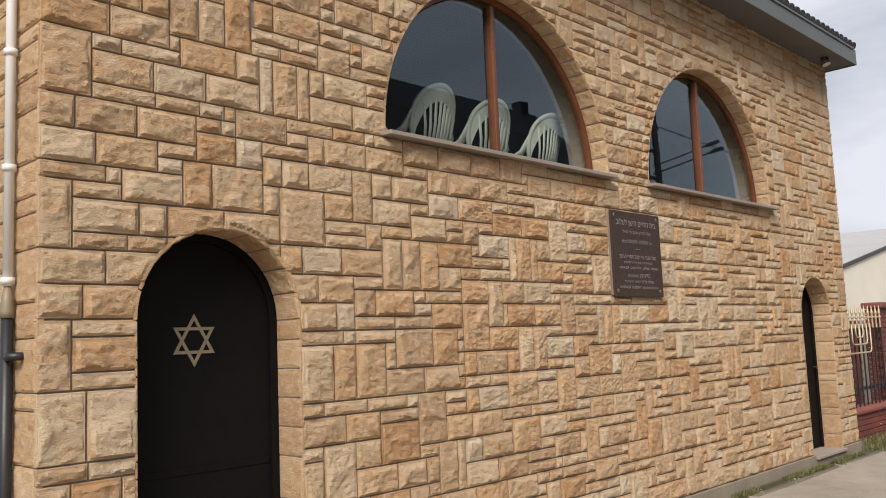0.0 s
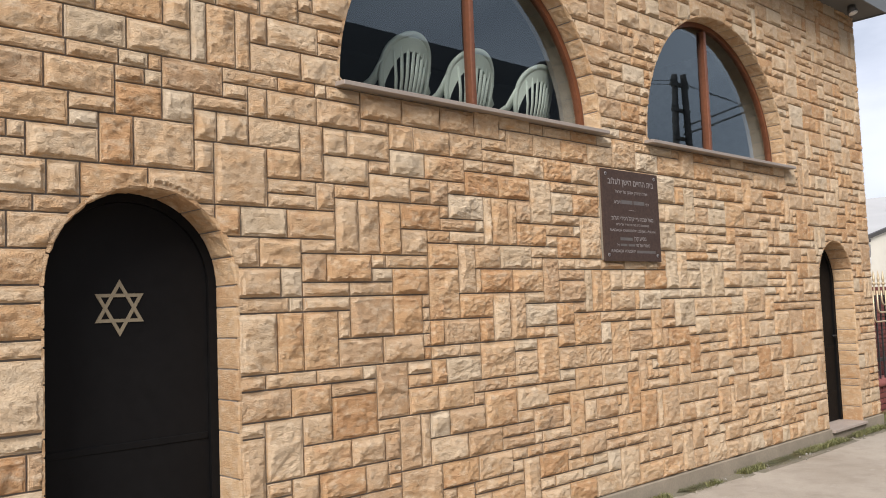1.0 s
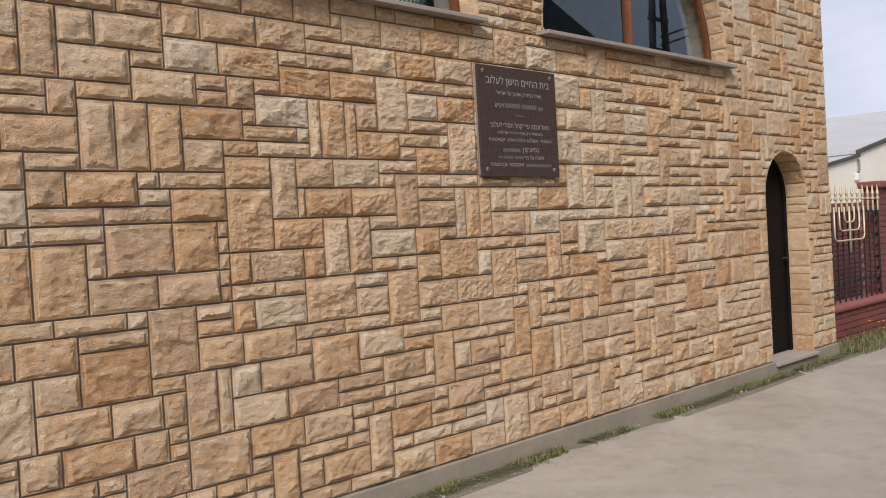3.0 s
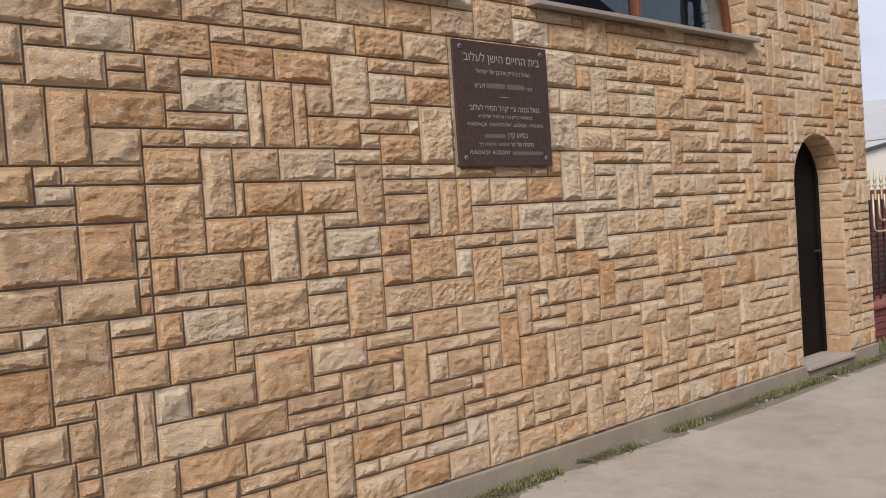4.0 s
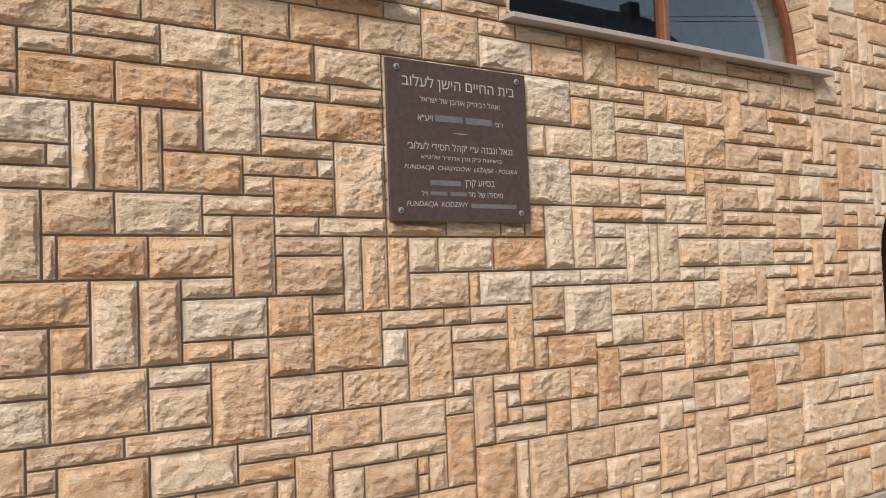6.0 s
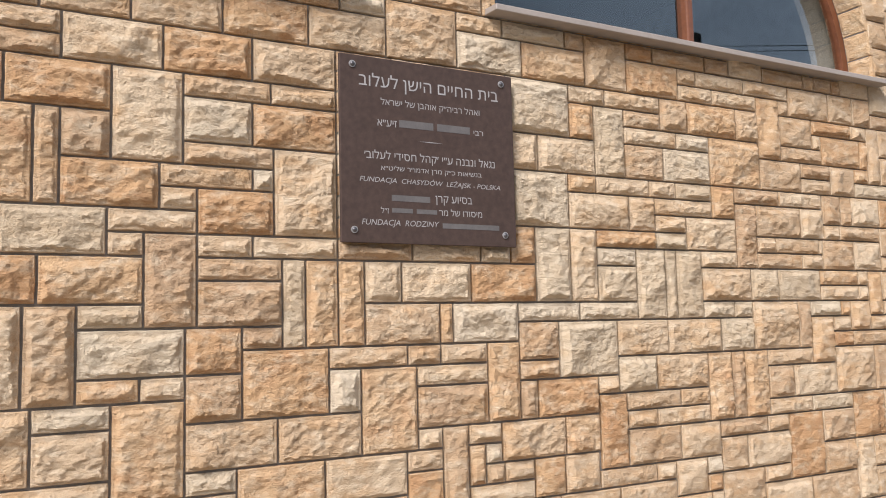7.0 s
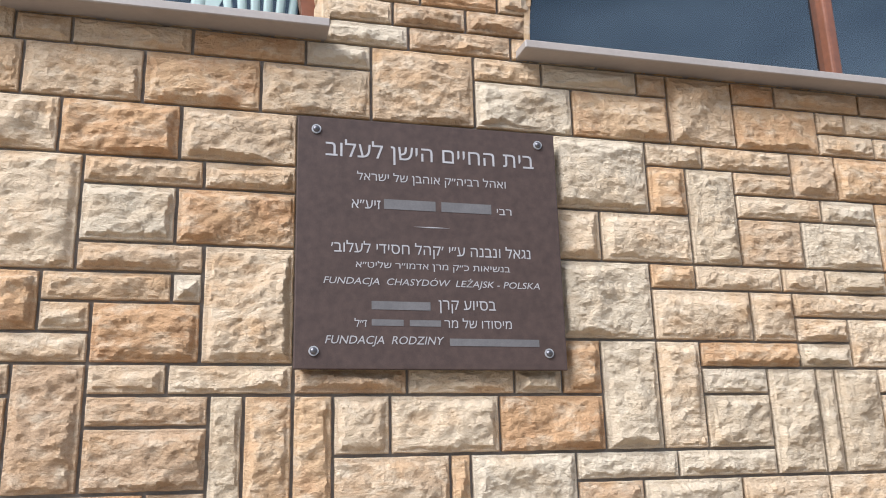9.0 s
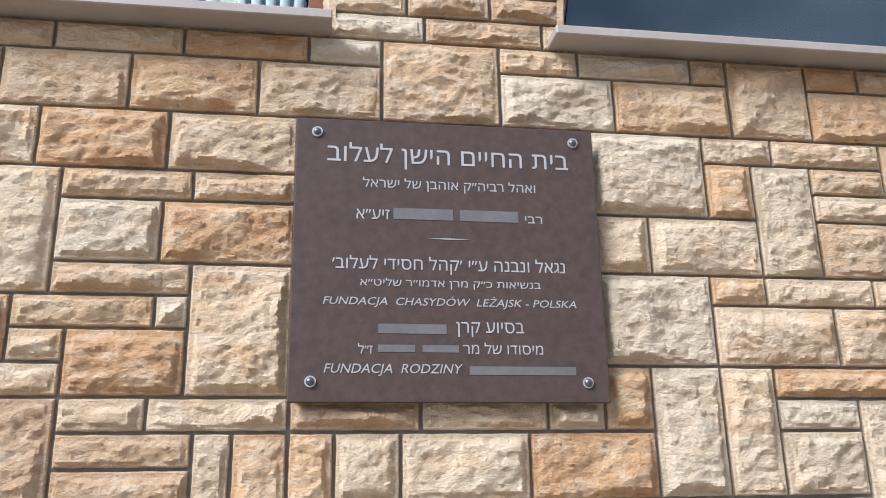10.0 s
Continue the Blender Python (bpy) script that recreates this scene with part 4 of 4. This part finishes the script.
for k in range(90):
    s = rnd.uniform(0.003, 0.013)
    made = bmesh.ops.create_icosphere(bm, subdivisions=1, radius=s, matrix=Matrix.LocRotScale((rnd.uniform(-3.5, 5.6), -0.07 - abs(rnd.gauss(0, 0.09)), s * 0.25 - 0.01), Euler((rnd.random(), rnd.random(), rnd.random())), (1.3, 1, 0.6)))
tagged(finish("pebbles", bm, GRIT), "scattered pebbles and broken mortar by the wall", "pebbles", kind="stuff")

# ---- stone facing ----
def ripple(x, y, seed):
    """Smooth gradient noise over arrays of points, about -0.7 to 0.7."""
    ix, iy = np.floor(x).astype(np.int64), np.floor(y).astype(np.int64)
    fx, fy = x - ix, y - iy

    def corner(cx, cy):
        h = (ix + cx) * 374761393 + (iy + cy) * 668265263 + int(seed) * 974711
        h = (h ^ (h >> 13)) * 1274126177
        h = (h ^ (h >> 16)) & 0xFFFF
        a = h * (2 * math.pi / 65536)
        return np.cos(a) * (fx - cx) + np.sin(a) * (fy - cy)

    u, v = fx * fx * fx * (fx * (fx * 6 - 15) + 10), fy * fy * fy * (fy * (fy * 6 - 15) + 10)
    low = corner(0, 0) * (1 - u) + corner(1, 0) * u
    high = corner(0, 1) * (1 - u) + corner(1, 1) * u
    return (low * (1 - v) + high * v) * 1.4


def terrace(h, step):
    """Breaks a slope into small ledges."""
    u = h / step
    f = u - np.floor(u)
    return step * (np.floor(u) + np.clip((f - 0.5) * 2.6 + 0.5, 0, 1))


def rock_face(w, h, step, seed, proud):
    """A rock-faced block's front, from its lower left corner: points (x, y, z) and quads. y is negative towards the viewer.
    A narrow sawn margin runs round it; inside, the face breaks up steeply to a split plateau of broad planes and ledges."""
    def lines(length):
        n = max(1, round((length - 0.036) / step))
        near_ = [0.0, 0.0035, 0.008, 0.013, 0.018]
        return near_ + [0.018 + (length - 0.036) * k / n for k in range(1, n)] + [length - v for v in near_[::-1]]

    rnd_ = random.Random(seed)
    xs, zs = np.array(lines(w)), np.array(lines(h))
    nx, nz = len(xs), len(zs)
    x, z = np.meshgrid(xs, zs)
    wild = np.random.RandomState(seed)
    loose = np.zeros((nz, nx))
    loose[5:nz - 5, 5:nx - 5] = 0.3 * step
    x = x + loose * wild.uniform(-1, 1, (nz, nx))
    z = z + loose * wild.uniform(-1, 1, (nz, nx))
    # split planes and ledges of the plateau
    top = np.full((nz, nx), proud)
    for _ in range(rnd_.randint(3, 5)):
        a = rnd_.uniform(0, 6.283)
        px, pz, k = rnd_.uniform(0.2, 0.8) * w, rnd_.uniform(0.2, 0.8) * h, rnd_.uniform(0.05, 0.32)
        bend = 0.012 * ripple(x * 22, z * 26, seed + 40)
        top = np.minimum(top, proud + 0.002 - k * ((x - px) * math.cos(a) + (z - pz) * math.sin(a) + bend))
    lean = rnd_.uniform(-0.5, 0.5)
    along, across = x + lean * z, z - lean * x
    rough = ripple(along * 9, across * 13, seed) * 0.0065 + ripple(along * 19, across * 34, seed + 1) * 0.0065
    top = np.maximum(top, 0.013) + rough
    top = 0.35 * top + 0.65 * terrace(top + 0.0012 * ripple(x * 70, z * 90, seed + 2), rnd_.uniform(0.0045, 0.0075))
    fine = ripple(x * 44, z * 62, seed + 3) * 0.0034 + ripple(x * 98, z * 124, seed + 4) * 0.0027
    top = top + fine
    # the break-off towards each edge: left, right, bottom, top
    for q, (d, along_) in enumerate(((x, z), (w - x, z), (z, x), (h - z, x))):
        k = rnd_.uniform(*((1.0, 2.4), (1.0, 2.4), (1.6, 3.4), (0.8, 1.8))[q])
        margin = (0.008, 0.008, 0.006, 0.010)[q] * rnd_.uniform(0.7, 1.3)
        bite = 0.006 * np.abs(ripple(along_ * 17, d * 9 + q * 9, seed + 5)) * 2.0 + 0.0045 * ripple(along_ * 46, d * 40 + q * 5, seed + 6)
        big = 0.014 * np.clip(ripple(along_ * 6.5, d * 3 + q * 7, seed + 7) - 0.12, 0, 1)
        top = np.minimum(top, 0.0075 + k * np.maximum(0.0, d - margin - bite - big) + fine * 0.25)
    top = np.maximum(top, 0.0055)
    edge = np.zeros((nz, nx), bool)
    edge[0, :] = edge[-1, :] = edge[:, 0] = edge[:, -1] = True
    x = x + edge * 0.0016 * ripple(x * 21, z * 21, seed + 8)
    z = z + edge * 0.0016 * ripple(x * 21 + 5, z * 21, seed + 9)
    top = np.where(edge, 0.0040, top)
    verts = list(zip(x.ravel().tolist(), (-top).ravel().tolist(), z.ravel().tolist()))
    quads = [(j * nx + i, j * nx + i + 1, (j + 1) * nx + i + 1, (j + 1) * nx + i) for j in range(nz - 1) for i in range(nx - 1)]
    # sides going back into the joint
    rim = [i for i in range(nx)] + [j * nx + nx - 1 for j in range(1, nz)] + [(nz - 1) * nx + i for i in range(nx - 2, -1, -1)] + [j * nx for j in range(nz - 2, 0, -1)]
    n0 = len(verts)
    verts += [(verts[i][0], 0.022, verts[i][2]) for i in rim]
    for k in range(len(rim)):
        m = (k + 1) % len(rim)
        quads.append((rim[m], rim[k], n0 + k, n0 + m))
    return verts, quads


JOINT = 0.0048
CELLS_X, CELLS_Z = round((RIGHT - LEFT) * 100), 61
taken = np.zeros((CELLS_Z, CELLS_X), bool)      # cells of openings and of stones already laid
filled = np.zeros((CELLS_Z, CELLS_X), bool)     # cells of stones alone
laid = []                                    # x, row, width, rows, tone; x and width in centimetres from the left corner
X0 = round(LEFT * 100)

for j in range(CELLS_Z):
    for i in range(CELLS_X):
        x, z = (X0 + i) / 100, BASE + j * ROW
        if 23 <= j <= 30 and 0.02 < x < 0.76:      # behind the plaque
            taken[j, i] = True
        if j == 0 or z > TOP - 0.02 or all(inside(x + a, z + b, -0.002) for a in (0, 0.01) for b in (0, ROW)):
            taken[j, i] = True


def put_stone(i, j, w, n, tone):
    i1, j1 = min(i + w, CELLS_X), min(j + n, CELLS_Z)
    i = max(i, 0)
    if i1 - i < 3 or filled[j:j1, i:i1].any() or taken[j:j1, i:i1].all():
        return False
    filled[j:j1, i:i1] = True
    taken[j:j1, i:i1] = True
    laid.append((i, j, i1 - i, j1 - j, tone))
    return True


def row(j, text):
    """Lays the stones of one course, from the left: a start in centimetres, then tone, width and rows of each stone."""
    for run in text.split(","):
        start, *stones = run.split()
        x = int(start)
        for s in stones:
            wide, rows_ = s[1:].split("x")
            put_stone(x - X0, j, int(wide), int(rows_), s[0])
            x += int(wide)


# the bond at the foot of the wall
row(1, "-166 o16x4, -149 b33x1 b32x1 b33x2 o32x2")
row(2, "-150 b16x2 o33x2 b17x4")
row(3, "-182 b16x1, -84 b16x1 b33x1 g31x1")
row(4, "-244 b32x2 b34x3 b12x1, -149 b32x1 b16x1")
row(5, "-257 b13x1, -178 o33x2 b33x2 b12x1")
row(6, "-290 b18x2 o33x2 b28x2, -80 b31x1")
# the bond over the first door
row(34, "-466 o25x4 b33x1 b25x1")
row(35, "-441 o32x2")
row(37, "-441 g15x1 b32x1 o34x2 b15x2")
row(38, "-466 o34x2 b32x2 b6x1")
row(40, "-268 b28x2")
row(41, "-348 o13x2 o34x2")
row(42, "-301 b18x1 g33x1")
row(43, "-300 g11x1 b31x2")
# the bond round the plaque
row(1, "-19 b32x2 b25x4 o33x2 o32x2 b17x4")
row(2, "-53 b34x1")
row(3, "-102 b18x3, -70 b33x1, -4 g17x2, 38 b15x2, 87 b16x2")
row(4, "-84 o32x2 b30x3 g18x1, 53 b34x2")
row(5, "-212 g33x2, 21 b32x1, 87 b23x1")
row(6, "-241 b29x2, 12 o32x2 o24x4 b8x4 b25x4 b26x2, 262 b37x3 b28x1")
row(7, "-322 b16x4, -212 b17x4 b8x4 b33x2 b33x2, -80 b33x1 o17x4 b32x1 b10x1, 198 b29x3 b35x2, 299 b15x4 b67x2 b18x4")
row(8, "-306 b24x4 o33x2 b25x2 b12x2, -121 b33x1 b33x2 b8x2, -30 b15x2 b27x2, 18 b10x2 o16x4")
row(9, "-187 g17x2 b33x2 o32x3, 227 b20x1 o26x4 b26x2")
row(10, "-282 b20x2 o33x3 b17x1, -105 b34x2, -30 b32x1 b26x1, 198 b18x2 b31x2")
row(11, "-322 b16x1, -229 b25x4 o25x2 o32x2 b10x1, -71 b32x1 o33x2, 124 o16x4 b32x2 b26x2, 273 b26x2 o27x3 b18x3 o26x3 b29x2")
row(12, "-322 b33x2 o27x2, -147 b33x1 b33x1 o24x4 g18x1, 72 b33x2 o19x2, 198 b33x1 b16x1")
row(13, "-466 b23x4 b26x4, -262 b33x1, -184 o13x2 g32x2 o34x3 b24x2, -57 b33x2 b33x2 o24x4, 140 b18x1 b34x1 o16x4 b9x4 o17x4 b32x1 g33x1, 370 b29x1")
row(14, "-322 b17x1 b33x1 b33x1 g10x1, 33 b33x2 o16x4 b9x2 o33x2, 140 b33x1 b19x1, 234 b19x2 b34x2 b33x3 b31x3 o34x3 b15x4")
row(15, "-322 b25x4 o17x4 o24x4 b33x2 b33x2, -184 b26x1 b19x1, -105 g24x1, -57 b20x2 o33x3 g13x2, 124 b12x1 g23x2 b33x2")
row(16, "-184 o12x2 b33x2 o14x2 b17x4 b16x4 o20x1 b15x1, 33 b33x1, 82 b21x1 g33x3, 234 b35x1 o18x3")
row(17, "-466 b16x4 b33x1, -256 b9x2 b33x3 o24x3, -92 g35x2 o20x2, -4 b33x1 b15x1 b22x1, 82 b21x2, 136 b31x2 b35x2 g23x2 b34x3 b10x3, 303 b82x1")
row(18, "-450 o33x2, -184 o27x4 o32x2, -37 b15x1 g9x4 o13x4 o11x4 b33x2 o6x2 g32x2")
row(19, "-322 b33x1 g9x1 b33x1, -92 g21x1 b18x4 b31x2, 82 g33x1 g34x1 g18x4 g7x4 g17x4 g21x1 g13x1")
row(20, "-450 b33x1, -322 b28x2 g14x2, -157 b16x4 b5x2 o32x2 o33x2, 11 b16x2 b32x2 o33x2 g19x4 b15x4 g23x2, 191 b34x2 g20x2 g33x2")
row(21, "-466 b21x2 o28x2, -280 b17x2 o33x2, -53 b31x1")
row(22, "-333 b26x2 o27x2, -230 b11x1 b35x1 o27x2, -141 b25x2 g33x2 b12x1, -53 b20x1 b33x1 b32x1 b32x1 g15x1 o13x2, 126 g23x1, 191 b25x1 b15x4 b34x1")
row(23, "-466 b32x2 b32x2, -280 b24x1 b17x4 b16x4 o17x4 b22x2, -83 b30x1 o28x2 b25x4, 126 o36x1 g20x1 b34x2, 231 b14x1 b34x1")
row(24, "-333 o15x2 g29x2 o33x2, -184 b20x1 b33x1 b8x4 o17x4 b8x4 o32x2 b13x1, 79 g32x3 b35x2 b16x2 b20x1, 231 b34x2")
row(25, "-466 b16x4 b27x1 b21x1, -206 o34x2 b33x1 g8x1, -66 b33x1 g8x1, 162 b38x1 o16x2")
row(26, "-450 b33x2 b15x2 o33x2 b36x2 b32x4 b32x1 b13x2, -172 b8x1 g33x2, -98 b16x2 b24x4 b33x1, 111 o16x1 b32x1 b17x1 g24x1, 216 b33x1 b34x1")
row(27, "-301 b32x1, -230 b33x2, -180 b16x2, -58 g25x2 o33x2, 79 b16x2 b32x2 g18x4 b24x2 g31x2 o36x3 b32x2")
row(28, "-450 b24x1 b33x2 o17x3 b32x3, -301 o22x2 b16x4 b33x2, -164 b16x1 o33x2 o33x2")
row(29, "-466 b32x1 b8x1, -230 b17x1 g29x2 o36x2, -58 b32x1 b26x1, 79 g34x3 o14x2, 145 b33x1 g22x1, 236 o17x4 b33x1")
row(30, "-466 b27x2 o32x2 g14x1, -331 b19x2 b33x2, -263 b17x2 b33x2, -148 b18x1 b32x1 b33x2 o32x2 b33x2, 145 b23x1 b18x2 o34x2 b16x2, 253 b26x2")
row(31, "-407 b22x1 b24x4 g17x2, -213 o20x2 b32x2 b31x2 b32x1, 113 b21x1 b34x1")
row(32, "-466 b17x2 b31x2 o33x2, -312 b12x2 b33x2 b32x2 b22x1, -76 b32x2 o33x2 b33x2 b33x3 g33x2 o35x2 b25x3 o33x2 b23x1 b32x1, 253 b8x1 b33x2")
row(33, "-361 b34x2, -202 b33x2, 181 b12x1 b34x1 b34x1")
row(34, "-466 o24x3 b33x1, -327 b34x1, -64 b33x1 o33x1 g20x1, 55 b23x1 g34x1 b11x1, 148 o17x1 b35x1")
row(35, "-409 g30x2 b34x2 g9x4 o17x4 b9x4 b33x2 b28x2, 7 g27x1 b34x1 b6x1")
row(36, "7 b22x1 b24x1 b21x1")
row(37, "-466 b33x3 b32x3, -362 b17x2, -310 b11x2 b34x2")
row(39, "-401 b34x1 o17x4 b20x1 b27x1 b34x3")
row(40, "-350 b33x1 b14x1")

# the rest of the bond, in the same module
lay = random.Random(20)
SIZES = [(33, 1, 12), (33, 2, 22), (25, 2, 8), (24, 1, 6), (16, 1, 4), (16, 2, 5), (33, 3, 2), (16, 4, 1.6), (25, 4, 1.0), (8, 4, 0.8), (24, 3, 1.2), (12, 4, 0.8), (20, 2, 4), (18, 3, 0.8), (14, 1, 2), (8, 1, 1), (8, 2, 1), (12, 3, 0.7)]


def fill():
    for j in range(1, CELLS_Z):
        i = 0
        while i < CELLS_X:
            if taken[j, i]:
                i += 1
                continue
            run = 0
            while i + run < CELLS_X and run < 40 and not taken[j, i + run]:
                run += 1
            # a narrow slot ends where a neighbour ends
            slot = 0
            if run < 22:
                slot = 1
                while slot < 4 and j + slot < CELLS_Z and (i == 0 or taken[j + slot, i - 1]) and (i + run >= CELLS_X or taken[j + slot, i + run]):
                    slot += 1
            best, order = None, sorted(SIZES, key=lambda s: lay.random() ** (1 / s[2]), reverse=True)
            for w, n, _ in order:
                w += lay.randint(-1, 1)
                if w > run or j + n > CELLS_Z:
                    continue
                if slot and n != slot:
                    continue
                left = run - w
                if 0 < left < 7:
                    if w + left <= 36:
                        w += left
                    else:
                        continue
                if taken[j:j + n, i:i + w].any():
                    continue
                best = (w, n)
                break
            if not best:
                best = (run if run <= 36 else 20, 1)
            tone = lay.choices("bog", (72, 19, 9))[0]
            if not put_stone(i, j, best[0], best[1], tone):
                taken[j, i] = True
            i += 1


fill()

near = [s for s in laid if -1.9 < (X0 + s[0]) / 100 < 2.3 and s[1] >= 12 and s[1] < 37]
near.sort(key=lambda s: abs((X0 + s[0] + s[2] / 2) / 100 - 0.35) + 0.6 * abs(BASE + (s[1] + s[3] / 2) * ROW - 2.2))
near = set(near[:300])
joined = {k: ([], []) for k in "bog"}
jig = random.Random(5)
for n, s in enumerate(laid):
    i, j, w, rows_, tone = s
    x, z = (X0 + i) / 100 + JOINT, BASE + j * ROW + JOINT
    wide, high = w / 100 - 2 * JOINT, rows_ * ROW - 2 * JOINT
    close = s in near
    proud = 0.0225 + 0.008 * jig.random() + (0.004 if rows_ > 1 and w > 12 else 0.0)
    if x > 3.3:
        proud *= 0.72
    verts, quads = rock_face(wide, high, 0.0062 if close else 0.0105 if x < 3.2 and z < 3.9 else 0.015, n + 1, proud)
    pts = []
    cut = any(inside(x + a * wide, z + b * high, 0.01) for a in (0, 0.5, 1) for b in (0, 0.5, 1))
    for vx, vy, vz in verts:
        px, pz = x + vx, z + vz
        if cut:
            o = inside(px, pz, 0.0)
            if o:
                px, pz = to_edge(px, pz, o)
            if inside(px, pz, 0.028) and vy < 0.0:
                vy = max(vy, -0.018)
        pts.append((px, FACE + vy, pz))
    if cut:
        quads = [q for q in quads if len({(round(pts[v][0], 4), round(pts[v][1], 4), round(pts[v][2], 4)) for v in q}) > 3]
    if close:
        cx, cz = x + wide / 2, z + high / 2
        ob = from_lists("stone", [(a - cx, b - FACE, c - cz) for a, b, c in pts], quads, STONE[tone], wall_front, True, 28)
        ob.location = (cx, FACE, cz)
    else:
        vs, qs = joined[tone]
        n0 = len(vs)
        vs.extend(pts)
        qs.extend(tuple(v + n0 for v in q) for q in quads)
for tone, (vs, qs) in joined.items():
    tagged(from_lists("stone_facing", vs, qs, STONE_FAR[tone], wall_front, True, 28), "rock-faced buff sandstone blocks", kind="stuff")


# ---- dressed stones in the reveals, arches and at the corners ----
def vault_stone(c, zs, r, a0, a1, depth0, depth1, seed):
    """A block of an arch's underside, bent to its curve."""
    length = r * (a1 - a0)
    verts, quads = rock_face(length - 0.009, depth1 - depth0 - 0.004, 0.012, seed, 0.014)
    pts = []
    for vx, vy, vz in verts:
        a, rr = a0 + (vx + 0.0045) / r, r - 0.001 + vy * 0.75
        pts.append((c + rr * math.cos(a), depth0 + 0.002 + vz, zs + rr * math.sin(a)))
    return pts, quads


def reveal_stone(a, b, depth0, depth1, inward, seed):
    """A block lining a reveal between two points of the opening's edge."""
    (ax, az), (bx, bz) = a, b
    length = math.hypot(bx - ax, bz - az)
    verts, quads = rock_face(length - 0.009, depth1 - depth0 - 0.004, 0.012, seed, 0.014)
    ux, uz = (bx - ax) / length, (bz - az) / length
    nx_, nz_ = inward
    pts = [(ax + ux * (vx + 0.0045) - nx_ * (vy * 0.5 - 0.002), depth0 + 0.002 + vz, az + uz * (vx + 0.0045) - nz_ * (vy * 0.5 - 0.002)) for vx, vy, vz in verts]
    return pts, quads


def line_opening(o, depth, seed):
    c, r, zb, zs = o
    edge = []
    rnd2 = random.Random(seed)
    for s in (-1, 1):
        z = zb
        while z < zs - 0.03:
            z2 = min(zs, z + rnd2.choice((0.165, 0.165, 0.0825, 0.24)))
            if zs - z2 < 0.05:
                z2 = zs
            edge.append(((c + s * r, z), (c + s * r, z2), (-s, 0.0)))
            z = z2
    for k, (a, b, inward) in enumerate(edge):
        pts, quads = reveal_stone(a, b, FACE - 0.013, depth, inward, seed * 50 + k)
        from_lists("reveal_stone", pts, quads, SAWN, wall_front, True, 28)
    n = max(9, round(math.pi * r / 0.15))
    for k in range(n):
        pts, quads = vault_stone(c, zs, r, math.pi * k / n, math.pi * (k + 1) / n, FACE - 0.013, depth, seed * 70 + k)
        from_lists("reveal_stone", pts, quads, SAWN, wall_front, True, 28)


for k, o in enumerate(OPENINGS):
    line_opening(o, GLASS_Y - 0.022 if k < 2 else REVEAL - 0.02, 7 + k)


def corner_column(x, facing, seed):
    """The courses on a side wall, seen edge on."""
    rnd3 = random.Random(seed)
    y = FACE - 0.004
    for strip in (0.40, 0.36, 0.40):
        z = BASE + ROW
        while z < TOP - 0.05:
            h = min(rnd3.choice((0.165, 0.165, 0.165, 0.0825, 0.2475)), TOP - z)
            verts, quads = rock_face(strip - 0.005, h - 0.005, 0.016, seed * 100 + int(z * 40), 0.010)
            if facing < 0:
                pts = [(x + 0.014 + vy, y + 0.0025 + vx, z + 0.0025 + vz) for vx, vy, vz in verts]
            else:
                pts = [(x - 0.014 - vy, y + 0.0025 + vx, z + 0.0025 + vz) for vx, vy, vz in verts]
            from_lists("corner_stone", pts, quads, SAWN, wall_left if facing < 0 else wall_right, True, 28)
            z += h
        y += strip


corner_column(LEFT, -1, 3)
corner_column(RIGHT, 1, 4)
